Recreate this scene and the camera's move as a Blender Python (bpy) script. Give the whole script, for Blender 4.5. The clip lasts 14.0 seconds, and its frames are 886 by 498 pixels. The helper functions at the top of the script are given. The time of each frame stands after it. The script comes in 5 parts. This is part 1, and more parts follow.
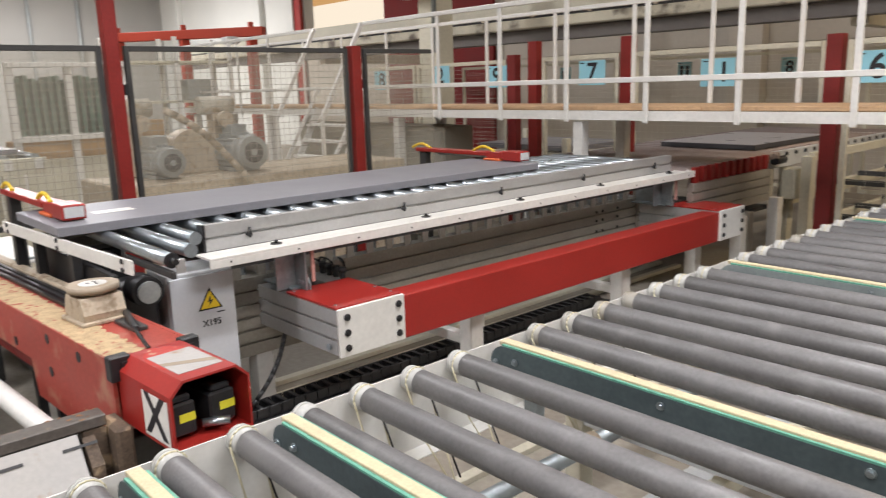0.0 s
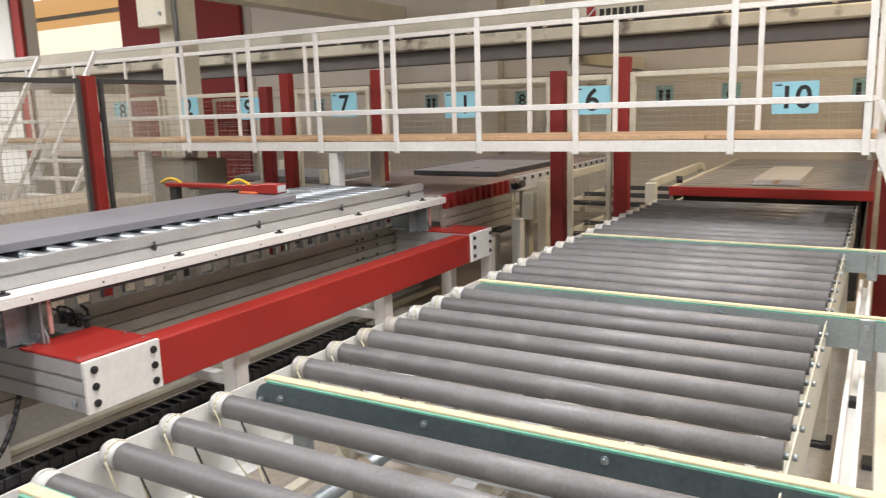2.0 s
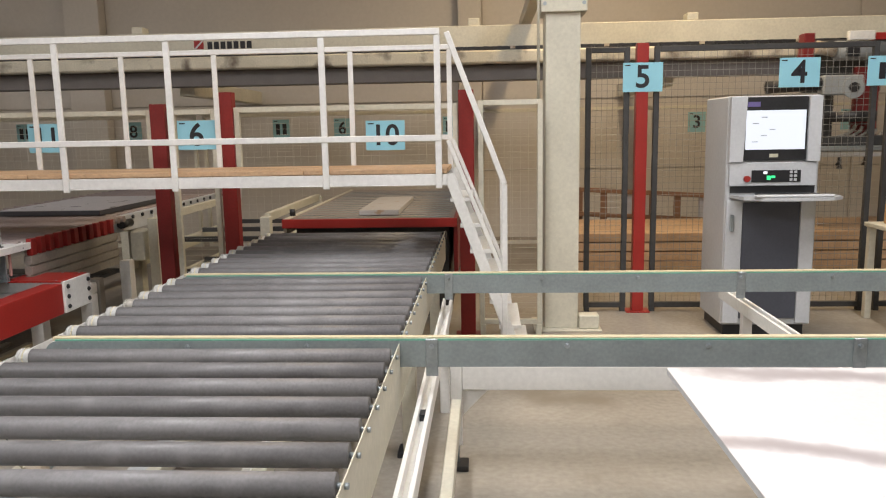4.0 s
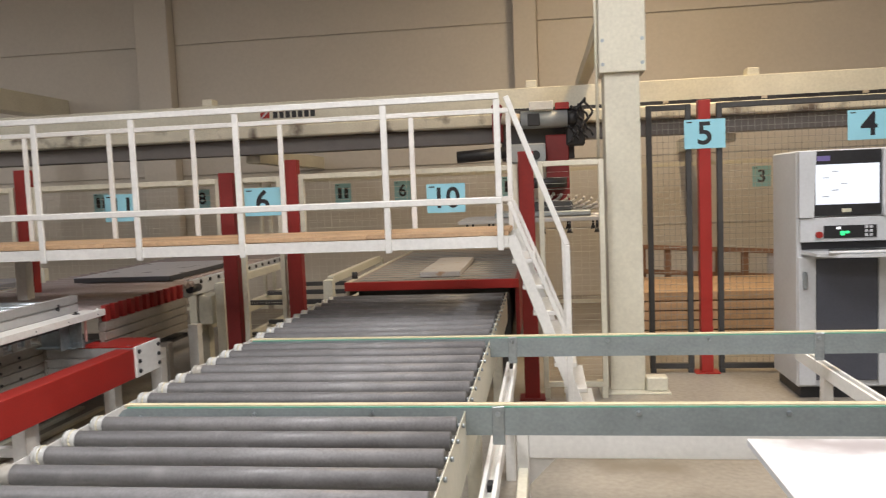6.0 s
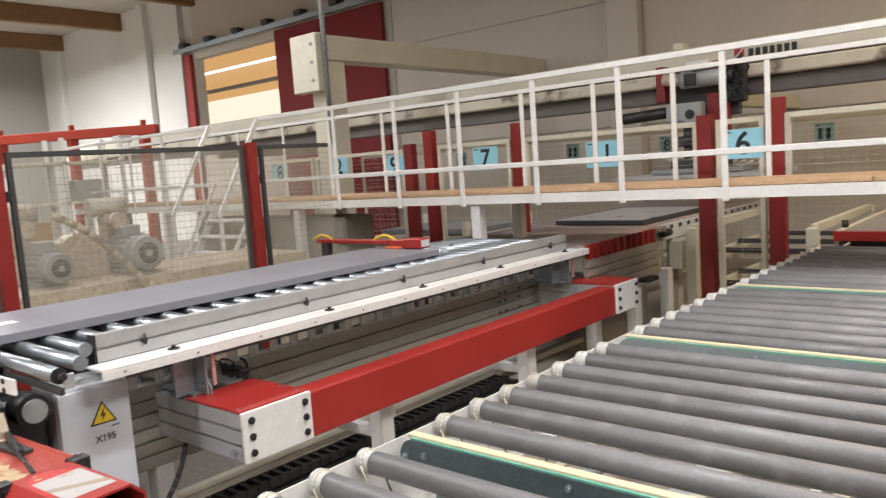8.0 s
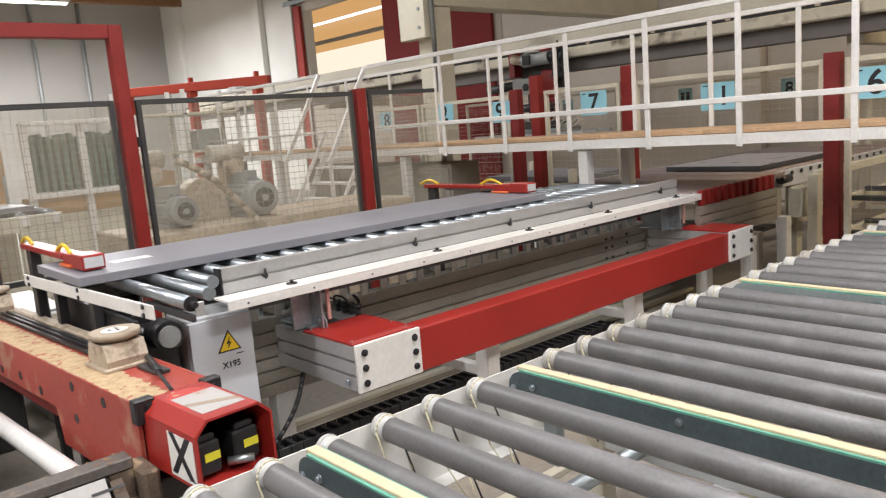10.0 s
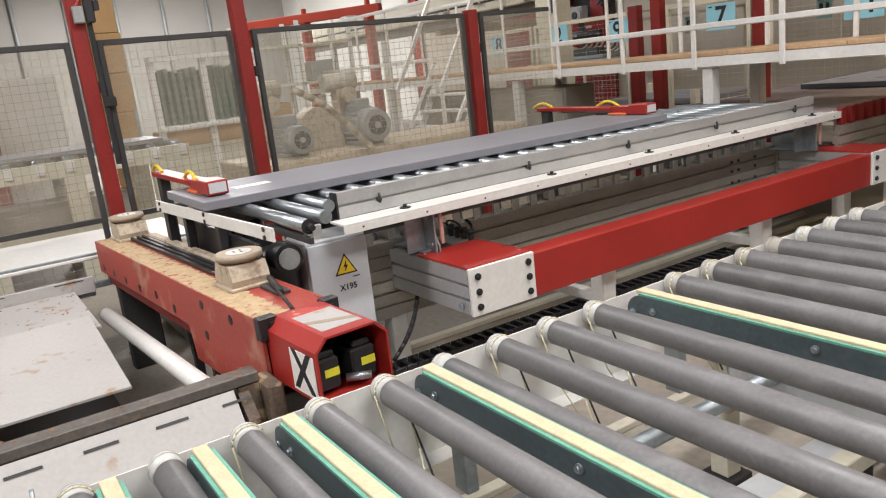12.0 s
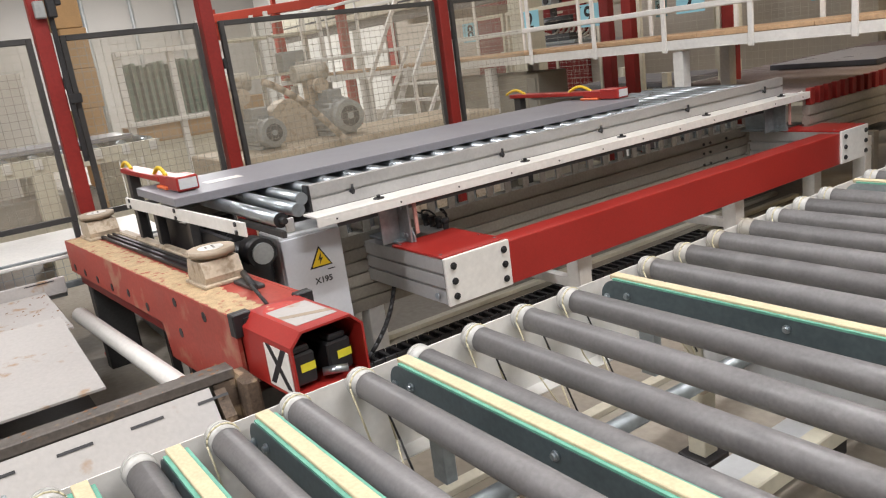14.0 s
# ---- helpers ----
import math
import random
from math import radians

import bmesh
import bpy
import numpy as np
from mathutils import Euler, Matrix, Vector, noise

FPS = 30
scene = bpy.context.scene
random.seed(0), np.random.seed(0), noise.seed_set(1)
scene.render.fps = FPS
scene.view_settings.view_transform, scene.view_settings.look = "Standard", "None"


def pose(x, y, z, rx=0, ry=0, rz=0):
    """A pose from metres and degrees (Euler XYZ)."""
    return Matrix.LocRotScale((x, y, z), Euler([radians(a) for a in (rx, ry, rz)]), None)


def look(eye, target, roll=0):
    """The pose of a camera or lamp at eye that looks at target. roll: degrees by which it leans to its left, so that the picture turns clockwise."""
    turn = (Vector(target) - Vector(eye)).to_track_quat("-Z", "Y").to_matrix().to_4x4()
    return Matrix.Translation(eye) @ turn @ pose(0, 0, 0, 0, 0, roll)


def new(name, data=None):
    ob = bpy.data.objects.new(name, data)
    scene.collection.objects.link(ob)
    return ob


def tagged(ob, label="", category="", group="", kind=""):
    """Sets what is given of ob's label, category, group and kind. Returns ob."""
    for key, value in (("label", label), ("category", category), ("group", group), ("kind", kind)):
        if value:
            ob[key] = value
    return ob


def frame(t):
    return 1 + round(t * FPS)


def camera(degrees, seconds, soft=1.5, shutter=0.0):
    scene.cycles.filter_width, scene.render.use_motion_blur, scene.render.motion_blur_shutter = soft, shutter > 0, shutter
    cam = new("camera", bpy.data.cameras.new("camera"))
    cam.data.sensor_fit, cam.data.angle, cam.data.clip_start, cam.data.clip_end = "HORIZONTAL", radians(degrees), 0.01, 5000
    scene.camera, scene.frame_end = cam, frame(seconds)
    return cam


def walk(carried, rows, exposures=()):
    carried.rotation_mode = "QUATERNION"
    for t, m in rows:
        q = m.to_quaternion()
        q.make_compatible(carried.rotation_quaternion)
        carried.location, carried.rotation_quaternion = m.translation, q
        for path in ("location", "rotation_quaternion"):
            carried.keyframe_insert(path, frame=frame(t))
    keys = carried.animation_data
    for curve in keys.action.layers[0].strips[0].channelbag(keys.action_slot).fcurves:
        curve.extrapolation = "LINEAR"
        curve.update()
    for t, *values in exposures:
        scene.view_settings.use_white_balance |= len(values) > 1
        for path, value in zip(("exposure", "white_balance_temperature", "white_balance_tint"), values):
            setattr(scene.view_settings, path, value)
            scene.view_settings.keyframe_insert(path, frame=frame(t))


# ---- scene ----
cam = camera(60.6, 14.0, soft=1.15, shutter=0.3)
PATH = [
    (0, (-0.016, 0.063, 1.756), (-1.473, 1.366, 1.333), -1.7),
    (0.5, (-0.021, 0.022, 1.763), (-1.303, 1.497, 1.336), -1.8),
    (1, (-0.005, 0.004, 1.768), (-1.173, 1.576, 1.361), -1.6),
    (1.5, (-0.01, 0.028, 1.759), (-1.074, 1.677, 1.371), -1.3),
    (2, (0.017, 0.055, 1.765), (-0.971, 1.756, 1.401), -1.7),
    (2.5, (0.098, 0.116, 1.748), (-0.626, 1.942, 1.371), -1.1),
    (3, (0.214, 0.154, 1.774), (-0.032, 2.104, 1.407), -0.1),
    (3.2, (0.259, 0.132, 1.791), (0.123, 2.095, 1.435), 0.0),
    (5.3, (0.254, 0.215, 1.811), (0.113, 2.196, 1.578), -2.2),
    (5.5, (0.247, 0.202, 1.816), (0.088, 2.183, 1.597), -2.1),
    (6, (0.234, 0.176, 1.834), (-0.033, 2.152, 1.681), -2.3),
    (6.5, (0.187, 0.175, 1.823), (-0.306, 2.108, 1.676), -2.7),
    (7, (0.099, 0.124, 1.814), (-0.677, 1.96, 1.644), -3.1),
    (7.5, (0.047, 0.089, 1.804), (-1.045, 1.755, 1.621), -3.8),
    (8, (0.019, 0.068, 1.791), (-1.281, 1.572, 1.573), -4.0),
    (8.2, (0.011, 0.079, 1.779), (-1.334, 1.54, 1.536), -4.1),
    (10.3, (0.024, 0.015, 1.725), (-1.506, 1.255, 1.376), -4.9),
    (10.5, (0.007, 0.022, 1.711), (-1.56, 1.208, 1.341), -5.2),
    (11, (-0.027, 0.025, 1.707), (-1.658, 1.101, 1.282), -5.8),
    (11.5, (-0.028, 0.033, 1.699), (-1.674, 1.079, 1.252), -6.2),
    (12, (-0.025, 0.039, 1.699), (-1.671, 1.071, 1.224), -6.5),
    (12.5, (-0.02, 0.046, 1.705), (-1.649, 1.101, 1.225), -6.5),
    (13, (-0.017, 0.058, 1.694), (-1.632, 1.139, 1.22), -6.8),
    (13.5, (-0.016, 0.074, 1.688), (-1.617, 1.161, 1.183), -7.6),
    (14, (-0.025, 0.06, 1.698), (-1.635, 1.131, 1.188), -7.7),
]
walk(cam, [(t, look(e, g, r)) for t, e, g, r in PATH], exposures=[(0, -0.02, 6300, 12), (1.5, 0.1, 6300, 12), (2.0, 0.2, 6300, 12), (2.5, 0.24, 6300, 12), (3.0, -0.06, 6300, 12), (3.6, -0.12, 6300, 12), (5.0, -0.45, 6300, 12), (5.6, -0.43, 6300, 12), (6.0, -0.1, 6300, 12), (6.3, -0.03, 6300, 12), (7.0, 0.2, 6300, 12), (7.5, 0.17, 6300, 12), (8.2, 0.1, 6300, 12), (10.3, 0.06, 6300, 12), (11.0, 0.0, 6350, 12), (14.0, -0.02, 6350, 12)])

# ---------------- light ----------------
world = bpy.data.worlds.new("hall_world")
scene.world = world
world.use_nodes = True
world.node_tree.nodes["Background"].inputs[0].default_value = (0.9, 0.95, 1.0, 1)
world.node_tree.nodes["Background"].inputs[1].default_value = 0.035


def area_lamp(name, x, y, z, sx, sy, watts, colour, aim=None):
    d = bpy.data.lights.new(name, "AREA")
    d.shape, d.size, d.size_y, d.energy, d.color = "RECTANGLE", sx, sy, watts, colour
    ob = new(name, d)
    ob.matrix_world = look((x, y, z), aim) if aim else pose(x, y, z)
    return ob


WHITE, WARM = (1.0, 0.975, 0.95), (1.0, 0.74, 0.42)
LIGHTS = []
for lx, ly, watts, tone in ((-8.5, -2.5, 130, WHITE), (-3.0, -2.5, 300, WHITE), (2.5, -2.5, 270, WHITE),
                            (-8.5, 4.5, 170, WHITE), (-0.7, 2.6, 250, WHITE), (3.4, 3.5, 230, WHITE),
                            (-15.5, 3.5, 330, WHITE), (-24.5, 6.0, 1700, WHITE), (2.0, 8.5, 270, WARM)):
    LIGHTS.append((lx, ly))
    area_lamp("lamp_light", lx, ly, 6.06, 0.25, 3.0, watts, tone)


# ---------------- materials ----------------
def mat(name, colour, rough=0.5, metal=0.0, vary=0.12, scale=6.0, fine=60.0, bump=0.0, stain=None, stain_amount=0.0, stain_scale=3.0, island=0.0):
    m = bpy.data.materials.new(name)
    m.use_nodes = True
    nt = m.node_tree
    b = nt.nodes["Principled BSDF"]
    b.inputs["Metallic"].default_value = metal
    tc = nt.nodes.new("ShaderNodeTexCoord")
    geo = nt.nodes.new("ShaderNodeNewGeometry")

    def noise_at(s, detail):
        n = nt.nodes.new("ShaderNodeTexNoise")
        n.inputs["Scale"].default_value, n.inputs["Detail"].default_value = s, detail
        nt.links.new(geo.outputs["Position"], n.inputs["Vector"])
        return n.outputs["Fac"]

    big, small = noise_at(scale, 5), noise_at(fine, 3)
    add = nt.nodes.new("ShaderNodeMath")
    add.operation = "ADD"
    nt.links.new(big, add.inputs[0])
    nt.links.new(small, add.inputs[1])
    level = nt.nodes.new("ShaderNodeMapRange")
    level.inputs[1].default_value, level.inputs[2].default_value = 0.65, 1.35
    level.inputs[3].default_value, level.inputs[4].default_value = 1 - vary, 1 + vary
    nt.links.new(add.outputs[0], level.inputs[0])
    scaled = nt.nodes.new("ShaderNodeVectorMath")
    scaled.operation = "SCALE"
    scaled.inputs[0].default_value = colour
    nt.links.new(level.outputs[0], scaled.inputs["Scale"])
    out = scaled.outputs[0]
    if island:
        info = nt.nodes.new("ShaderNodeObjectInfo")
        lv = nt.nodes.new("ShaderNodeMapRange")
        lv.inputs[3].default_value, lv.inputs[4].default_value = 1 - island, 1 + island
        nt.links.new(info.outputs["Random"], lv.inputs[0])
        s2 = nt.nodes.new("ShaderNodeVectorMath")
        s2.operation = "SCALE"
        nt.links.new(out, s2.inputs[0])
        nt.links.new(lv.outputs[0], s2.inputs["Scale"])
        out = s2.outputs[0]
    if stain:
        ramp = nt.nodes.new("ShaderNodeMapRange")
        ramp.inputs[1].default_value, ramp.inputs[2].default_value = 0.62 - 0.25 * stain_amount, 0.72 - 0.2 * stain_amount
        nt.links.new(noise_at(stain_scale, 8), ramp.inputs[0])
        mix = nt.nodes.new("ShaderNodeMix")
        mix.data_type = "RGBA"
        nt.links.new(ramp.outputs[0], mix.inputs[0])
        nt.links.new(out, mix.inputs[6])
        mix.inputs[7].default_value = (*stain, 1)
        out = mix.outputs[2]
    nt.links.new(out, b.inputs["Base Color"])
    r = nt.nodes.new("ShaderNodeMapRange")
    r.inputs[3].default_value, r.inputs[4].default_value = max(0.03, rough - 0.1), min(1, rough + 0.12)
    nt.links.new(big, r.inputs[0])
    nt.links.new(r.outputs[0], b.inputs["Roughness"])
    if bump:
        bp = nt.nodes.new("ShaderNodeBump")
        bp.inputs["Strength"].default_value, bp.inputs["Distance"].default_value = bump, 0.004
        nt.links.new(small, bp.inputs["Height"])
        nt.links.new(bp.outputs[0], b.inputs["Normal"])
    return m


def glow(name, colour, strength):
    m = bpy.data.materials.new(name)
    m.use_nodes = True
    b = m.node_tree.nodes["Principled BSDF"]
    b.inputs["Base Color"].default_value = (0.02, 0.02, 0.02, 1)
    b.inputs["Emission Color"].default_value, b.inputs["Emission Strength"].default_value = (*colour, 1), strength
    return m


RED = mat("red_paint", (0.33, 0.022, 0.017), 0.38, vary=0.10, scale=4, fine=90)
RED_DUSTY = mat("dusty_red_paint", (0.39, 0.066, 0.047), 0.55, vary=0.16, scale=3, stain=(0.44, 0.21, 0.14), stain_amount=0.2, stain_scale=6)
POST_RED = mat("red_post_paint", (0.23, 0.015, 0.012), 0.45, vary=0.15, scale=5)
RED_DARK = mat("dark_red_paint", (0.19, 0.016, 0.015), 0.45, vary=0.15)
WHITE_PAINT = mat("white_paint", (0.74, 0.73, 0.70), 0.42, vary=0.09, scale=2.5, fine=35)
CREAM = mat("cream_paint", (0.62, 0.59, 0.48), 0.45, vary=0.11, scale=2.5, fine=35)
GREY_PAINT = mat("light_grey_paint", (0.55, 0.565, 0.58), 0.4, vary=0.08, scale=3, fine=40)
RUBBER = mat("grey_roller_sleeve", (0.172, 0.167, 0.170), 0.43, vary=0.22, scale=9, fine=90, bump=0.06, stain=(0.21, 0.205, 0.205), stain_amount=0.12, stain_scale=9, island=0.16)
CHROME = mat("zinc_roller_steel", (0.42, 0.47, 0.51), 0.30, 0.9, vary=0.12, scale=12)
STEEL = mat("galvanised_steel", (0.36, 0.40, 0.42), 0.42, 0.7, vary=0.18, scale=14, fine=45)
BAR_STEEL = mat("blue_grey_steel", (0.095, 0.125, 0.138), 0.42, 0.45, vary=0.2, scale=9)
ALU = mat("aluminium_profile", (0.56, 0.56, 0.56), 0.36, 0.6, vary=0.08, scale=5)
# ALU darkened and browned: shade of the press cavity put into the colour
ALU_SHADED = mat("shaded_tan_aluminium", (0.37, 0.345, 0.30), 0.5, 0.4, vary=0.15, scale=5)
ALU_DARK = mat("profile_groove", (0.10, 0.10, 0.10), 0.6, 0.3)
BLACK = mat("black_plastic", (0.018, 0.018, 0.02), 0.45, vary=0.3)
DARK_FRAME = mat("anthracite_frame", (0.045, 0.045, 0.045), 0.5, vary=0.25)
SAND_BELT = mat("cream_belt", (0.56, 0.48, 0.32), 0.8, vary=0.14, scale=20, fine=120, bump=0.2)
GREEN = mat("green_belt_edge", (0.13, 0.36, 0.27), 0.6, vary=0.15)
CAP = mat("white_bearing_cap", (0.50, 0.50, 0.48), 0.38, vary=0.12, stain=(0.3, 0.27, 0.22), stain_amount=0.2)
CORD = mat("cream_drive_cord", (0.58, 0.53, 0.36), 0.6)
FLOOR = mat("worn_concrete", (0.31, 0.28, 0.235), 0.55, vary=0.2, scale=1.2, fine=25, bump=0.15, stain=(0.22, 0.19, 0.15), stain_amount=0.3, stain_scale=1.1)
WALL = mat("painted_concrete_wall", (0.56, 0.515, 0.45), 0.75, vary=0.05, scale=0.8, fine=20, bump=0.1)
WALL_WHITE = mat("white_block_wall", (0.70, 0.70, 0.67), 0.75, vary=0.05, scale=0.9)
CEIL = mat("ceiling_board", (0.45, 0.42, 0.36), 0.8, vary=0.08)
WOOD = mat("plank_wood", (0.50, 0.33, 0.19), 0.6, vary=0.18, scale=9, fine=50, island=0.15)
TIMBER = mat("brown_timber", (0.22, 0.11, 0.05), 0.6, vary=0.2)
GREY_BOARD = mat("grey_board", (0.215, 0.215, 0.24), 0.45, vary=0.07, scale=3)
DARK_BOARD = mat("dark_board", (0.05, 0.05, 0.055), 0.5, vary=0.12)
CARD = mat("cardboard", (0.42, 0.26, 0.12), 0.8, vary=0.12)
SIGN_BLUE = mat("light_blue_sheet", (0.30, 0.62, 0.74), 0.45, vary=0.03)
SIGN_TEAL = mat("faded_blue_sheet", (0.25, 0.46, 0.50), 0.5, vary=0.05)
INK = mat("black_ink", (0.015, 0.015, 0.02), 0.5)
YELLOW = mat("yellow_plastic", (0.80, 0.55, 0.02), 0.4, vary=0.05)
LABEL_YELLOW = mat("yellow_label", (0.85, 0.80, 0.05), 0.4, vary=0.05)
DUSTY_ALU = mat("dusty_cast_metal", (0.52, 0.44, 0.34), 0.55, 0.25, vary=0.2, stain=(0.34, 0.26, 0.18), stain_amount=0.3, stain_scale=20)
DUST_WHITE = mat("sawdust_white_sheet", (0.42, 0.405, 0.39), 0.5, vary=0.08, scale=2, stain=(0.34, 0.23, 0.14), stain_amount=0.03, stain_scale=9)
MOTOR = mat("grey_motor_casing", (0.33, 0.35, 0.35), 0.45, 0.2, vary=0.12)
ORANGE = mat("orange_pad", (0.75, 0.16, 0.05), 0.5)


def marble():
    m = mat("marble_laminate", (0.70, 0.68, 0.685), 0.30, vary=0.06, scale=2)
    nt = m.node_tree
    b = nt.nodes["Principled BSDF"]
    src = b.inputs["Base Color"].links[0].from_socket
    geo = nt.nodes.new("ShaderNodeNewGeometry")
    mp = nt.nodes.new("ShaderNodeMapping")
    mp.inputs["Rotation"].default_value = (0, 0, radians(-62))
    nt.links.new(geo.outputs["Position"], mp.inputs[0])
    w = nt.nodes.new("ShaderNodeTexWave")
    w.inputs["Scale"].default_value, w.inputs["Distortion"].default_value = 0.42, 7
    w.inputs["Detail"].default_value, w.inputs["Detail Scale"].default_value = 6, 1.6
    nt.links.new(mp.outputs[0], w.inputs[0])
    r = nt.nodes.new("ShaderNodeMapRange")
    r.inputs[1].default_value, r.inputs[2].default_value, r.inputs[3].default_value, r.inputs[4].default_value = 0.86, 1.0, 0.0, 0.9
    nt.links.new(w.outputs["Fac"], r.inputs[0])
    x = nt.nodes.new("ShaderNodeMix")
    x.data_type = "RGBA"
    nt.links.new(r.outputs[0], x.inputs[0])
    nt.links.new(src, x.inputs[6])
    x.inputs[7].default_value = (0.36, 0.32, 0.32, 1)
    nt.links.new(x.outputs[2], b.inputs["Base Color"])
    return m


def clear_sheet():
    m = bpy.data.materials.new("clear_plastic_sheet")
    m.use_nodes = True
    nt = m.node_tree
    out = nt.nodes["Material Output"]
    tr, gl, df = nt.nodes.new("ShaderNodeBsdfTransparent"), nt.nodes.new("ShaderNodeBsdfGlossy"), nt.nodes.new("ShaderNodeBsdfDiffuse")
    gl.inputs["Roughness"].default_value = 0.12
    df.inputs["Color"].default_value = (0.40, 0.36, 0.29, 1)
    tr.inputs["Color"].default_value = (0.93, 0.93, 0.90, 1)
    fr = nt.nodes.new("ShaderNodeFresnel")
    a, c = nt.nodes.new("ShaderNodeMixShader"), nt.nodes.new("ShaderNodeMixShader")
    n = nt.nodes.new("ShaderNodeTexNoise")
    n.inputs["Scale"].default_value, n.inputs["Detail"].default_value = 2.5, 6
    geo = nt.nodes.new("ShaderNodeNewGeometry")
    nt.links.new(geo.outputs["Position"], n.inputs["Vector"])
    r = nt.nodes.new("ShaderNodeMapRange")
    r.inputs[1].default_value, r.inputs[2].default_value, r.inputs[3].default_value, r.inputs[4].default_value = 0.3, 0.75, 0.17, 0.46
    nt.links.new(n.outputs["Fac"], r.inputs[0])
    nt.links.new(r.outputs[0], a.inputs[0])
    nt.links.new(tr.outputs[0], a.inputs[1])
    nt.links.new(df.outputs[0], a.inputs[2])
    nt.links.new(fr.outputs[0], c.inputs[0])
    nt.links.new(a.outputs[0], c.inputs[1])
    nt.links.new(gl.outputs[0], c.inputs[2])
    nt.links.new(c.outputs[0], out.inputs["Surface"])
    return m


MARBLE, CLEAR = marble(), clear_sheet()
TUBE = glow("lamp_tube_light", (1.0, 0.97, 0.92), 8.0)
SCREEN = glow("lit_screen", (0.93, 0.96, 1.0), 1.15)
LED_GREEN = glow("green_led", (0.05, 1.0, 0.3), 1.5)
LED_WHITE = glow("white_led", (1.0, 1.0, 1.0), 1.5)
# emission for the pale lower part of the next hall, not a lamp
HALL_GLOW = glow("next_hall_glow_strip", (1.0, 0.86, 0.66), 1.0)


# ---------------- mesh helpers ----------------
def box(bm, x0, y0, z0, x1, y1, z1, bevel=0.0):
    """A box between two corners, with bevelled edges."""
    vs = bmesh.ops.create_cube(bm, size=1.0)["verts"]
    for v in vs:
        v.co = Vector((x0 + (v.co.x + 0.5) * (x1 - x0), y0 + (v.co.y + 0.5) * (y1 - y0), z0 + (v.co.z + 0.5) * (z1 - z0)))
    if bevel:
        es = {e for v in vs for e in v.link_edges}
        bmesh.ops.bevel(bm, geom=list(es), offset=bevel, segments=1, affect="EDGES")
    return bm


def rod(bm, a, b, r, seg=12, r2=None, caps=True):
    """A round bar from a to b."""
    a, b = Vector(a), Vector(b)
    d = b - a
    m = Matrix.Translation((a + b) / 2) @ d.to_track_quat("Z", "Y").to_matrix().to_4x4()
    res = bmesh.ops.create_cone(bm, cap_ends=caps, segments=seg, radius1=r, radius2=r if r2 is None else r2, depth=d.length, matrix=m)
    for f in {f for v in res["verts"] for f in v.link_faces}:
        f.smooth = len(f.verts) == 4
    return bm


def beam(bm, a, b, w, h, bevel=0.0):
    """A square bar from a to b, w wide and h high."""
    a, b = Vector(a), Vector(b)
    d = b - a
    vs = bmesh.ops.create_cube(bm, size=1.0)["verts"]
    m = Matrix.Translation((a + b) / 2) @ d.to_track_quat("Y", "Z").to_matrix().to_4x4() @ Matrix.Diagonal((w, d.length, h, 1))
    for v in vs:
        v.co = m @ v.co
    if bevel:
        bmesh.ops.bevel(bm, geom=list({e for v in vs for e in v.link_edges}), offset=bevel, segments=1, affect="EDGES")
    return bm


def prism(bm, outline, axis, lo, hi):
    """An outline of (u, v) pairs pushed along an axis from lo to hi."""
    def at(u, v, w):
        return {"x": (w, u, v), "y": (u, w, v), "z": (u, v, w)}[axis]
    a = [bm.verts.new(at(u, v, lo)) for u, v in outline]
    b = [bm.verts.new(at(u, v, hi)) for u, v in outline]
    fs = [bm.faces.new(a), bm.faces.new(b[::-1])]
    n = len(outline)
    fs += [bm.faces.new((a[i], b[i], b[(i + 1) % n], a[(i + 1) % n])) for i in range(n)]
    bmesh.ops.recalc_face_normals(bm, faces=fs)
    return bm


def thing(name, at, label, category, group="", kind=""):
    ob = new(name)
    ob.empty_display_size = 0.05
    ob.location = at
    bpy.context.view_layer.update()
    return tagged(ob, label, category, group, kind)


def world_place(ob):
    v = Vector(ob.location)
    return v + world_place(ob.parent) if ob.parent else v


def mesh_of(name, bm, material):
    me = bpy.data.meshes.new(name)
    bm.to_mesh(me)
    bm.free()
    me.materials.append(material)
    return me


def part(name, bm, material, parent, label=""):
    """Links a bmesh, drawn in world metres, as one mesh object under its thing."""
    bmesh.ops.translate(bm, verts=bm.verts, vec=-world_place(parent))
    ob = new(name, mesh_of(name, bm, material))
    ob.parent = parent
    return tagged(ob, label)


def piece(name, me, parent, at):
    """An object on shared mesh data, at a world place under its thing."""
    ob = new(name, me)
    ob.parent = parent
    ob.location = Vector(at) - world_place(parent)
    return ob


def solo(name, bm, material, label, category, group="", kind=""):
    return tagged(new(name, mesh_of(name, bm, material)), label, category, group, kind)


def B():
    return bmesh.new()


def writing(text, size, m, material, parent, name="lettering", weight=0.022):
    """Letters of the built-in font as a thin mesh at the pose m."""
    cu = bpy.data.curves.new(name, "FONT")
    cu.body, cu.size, cu.align_x, cu.align_y, cu.extrude = text, size, "CENTER", "CENTER", 0.0006
    cu.offset = size * weight
    tmp = bpy.data.objects.new(name, cu)
    me = bpy.data.meshes.new_from_object(tmp)
    bpy.data.objects.remove(tmp)
    me.materials.clear()
    me.materials.append(material)
    me.transform(Matrix.Translation(-world_place(parent)) @ m)
    ob = new(name, me)
    ob.parent = parent
    return ob


def structure(name, bm, material, label, category):
    return solo(name, bm, material, label, category, kind="structure")


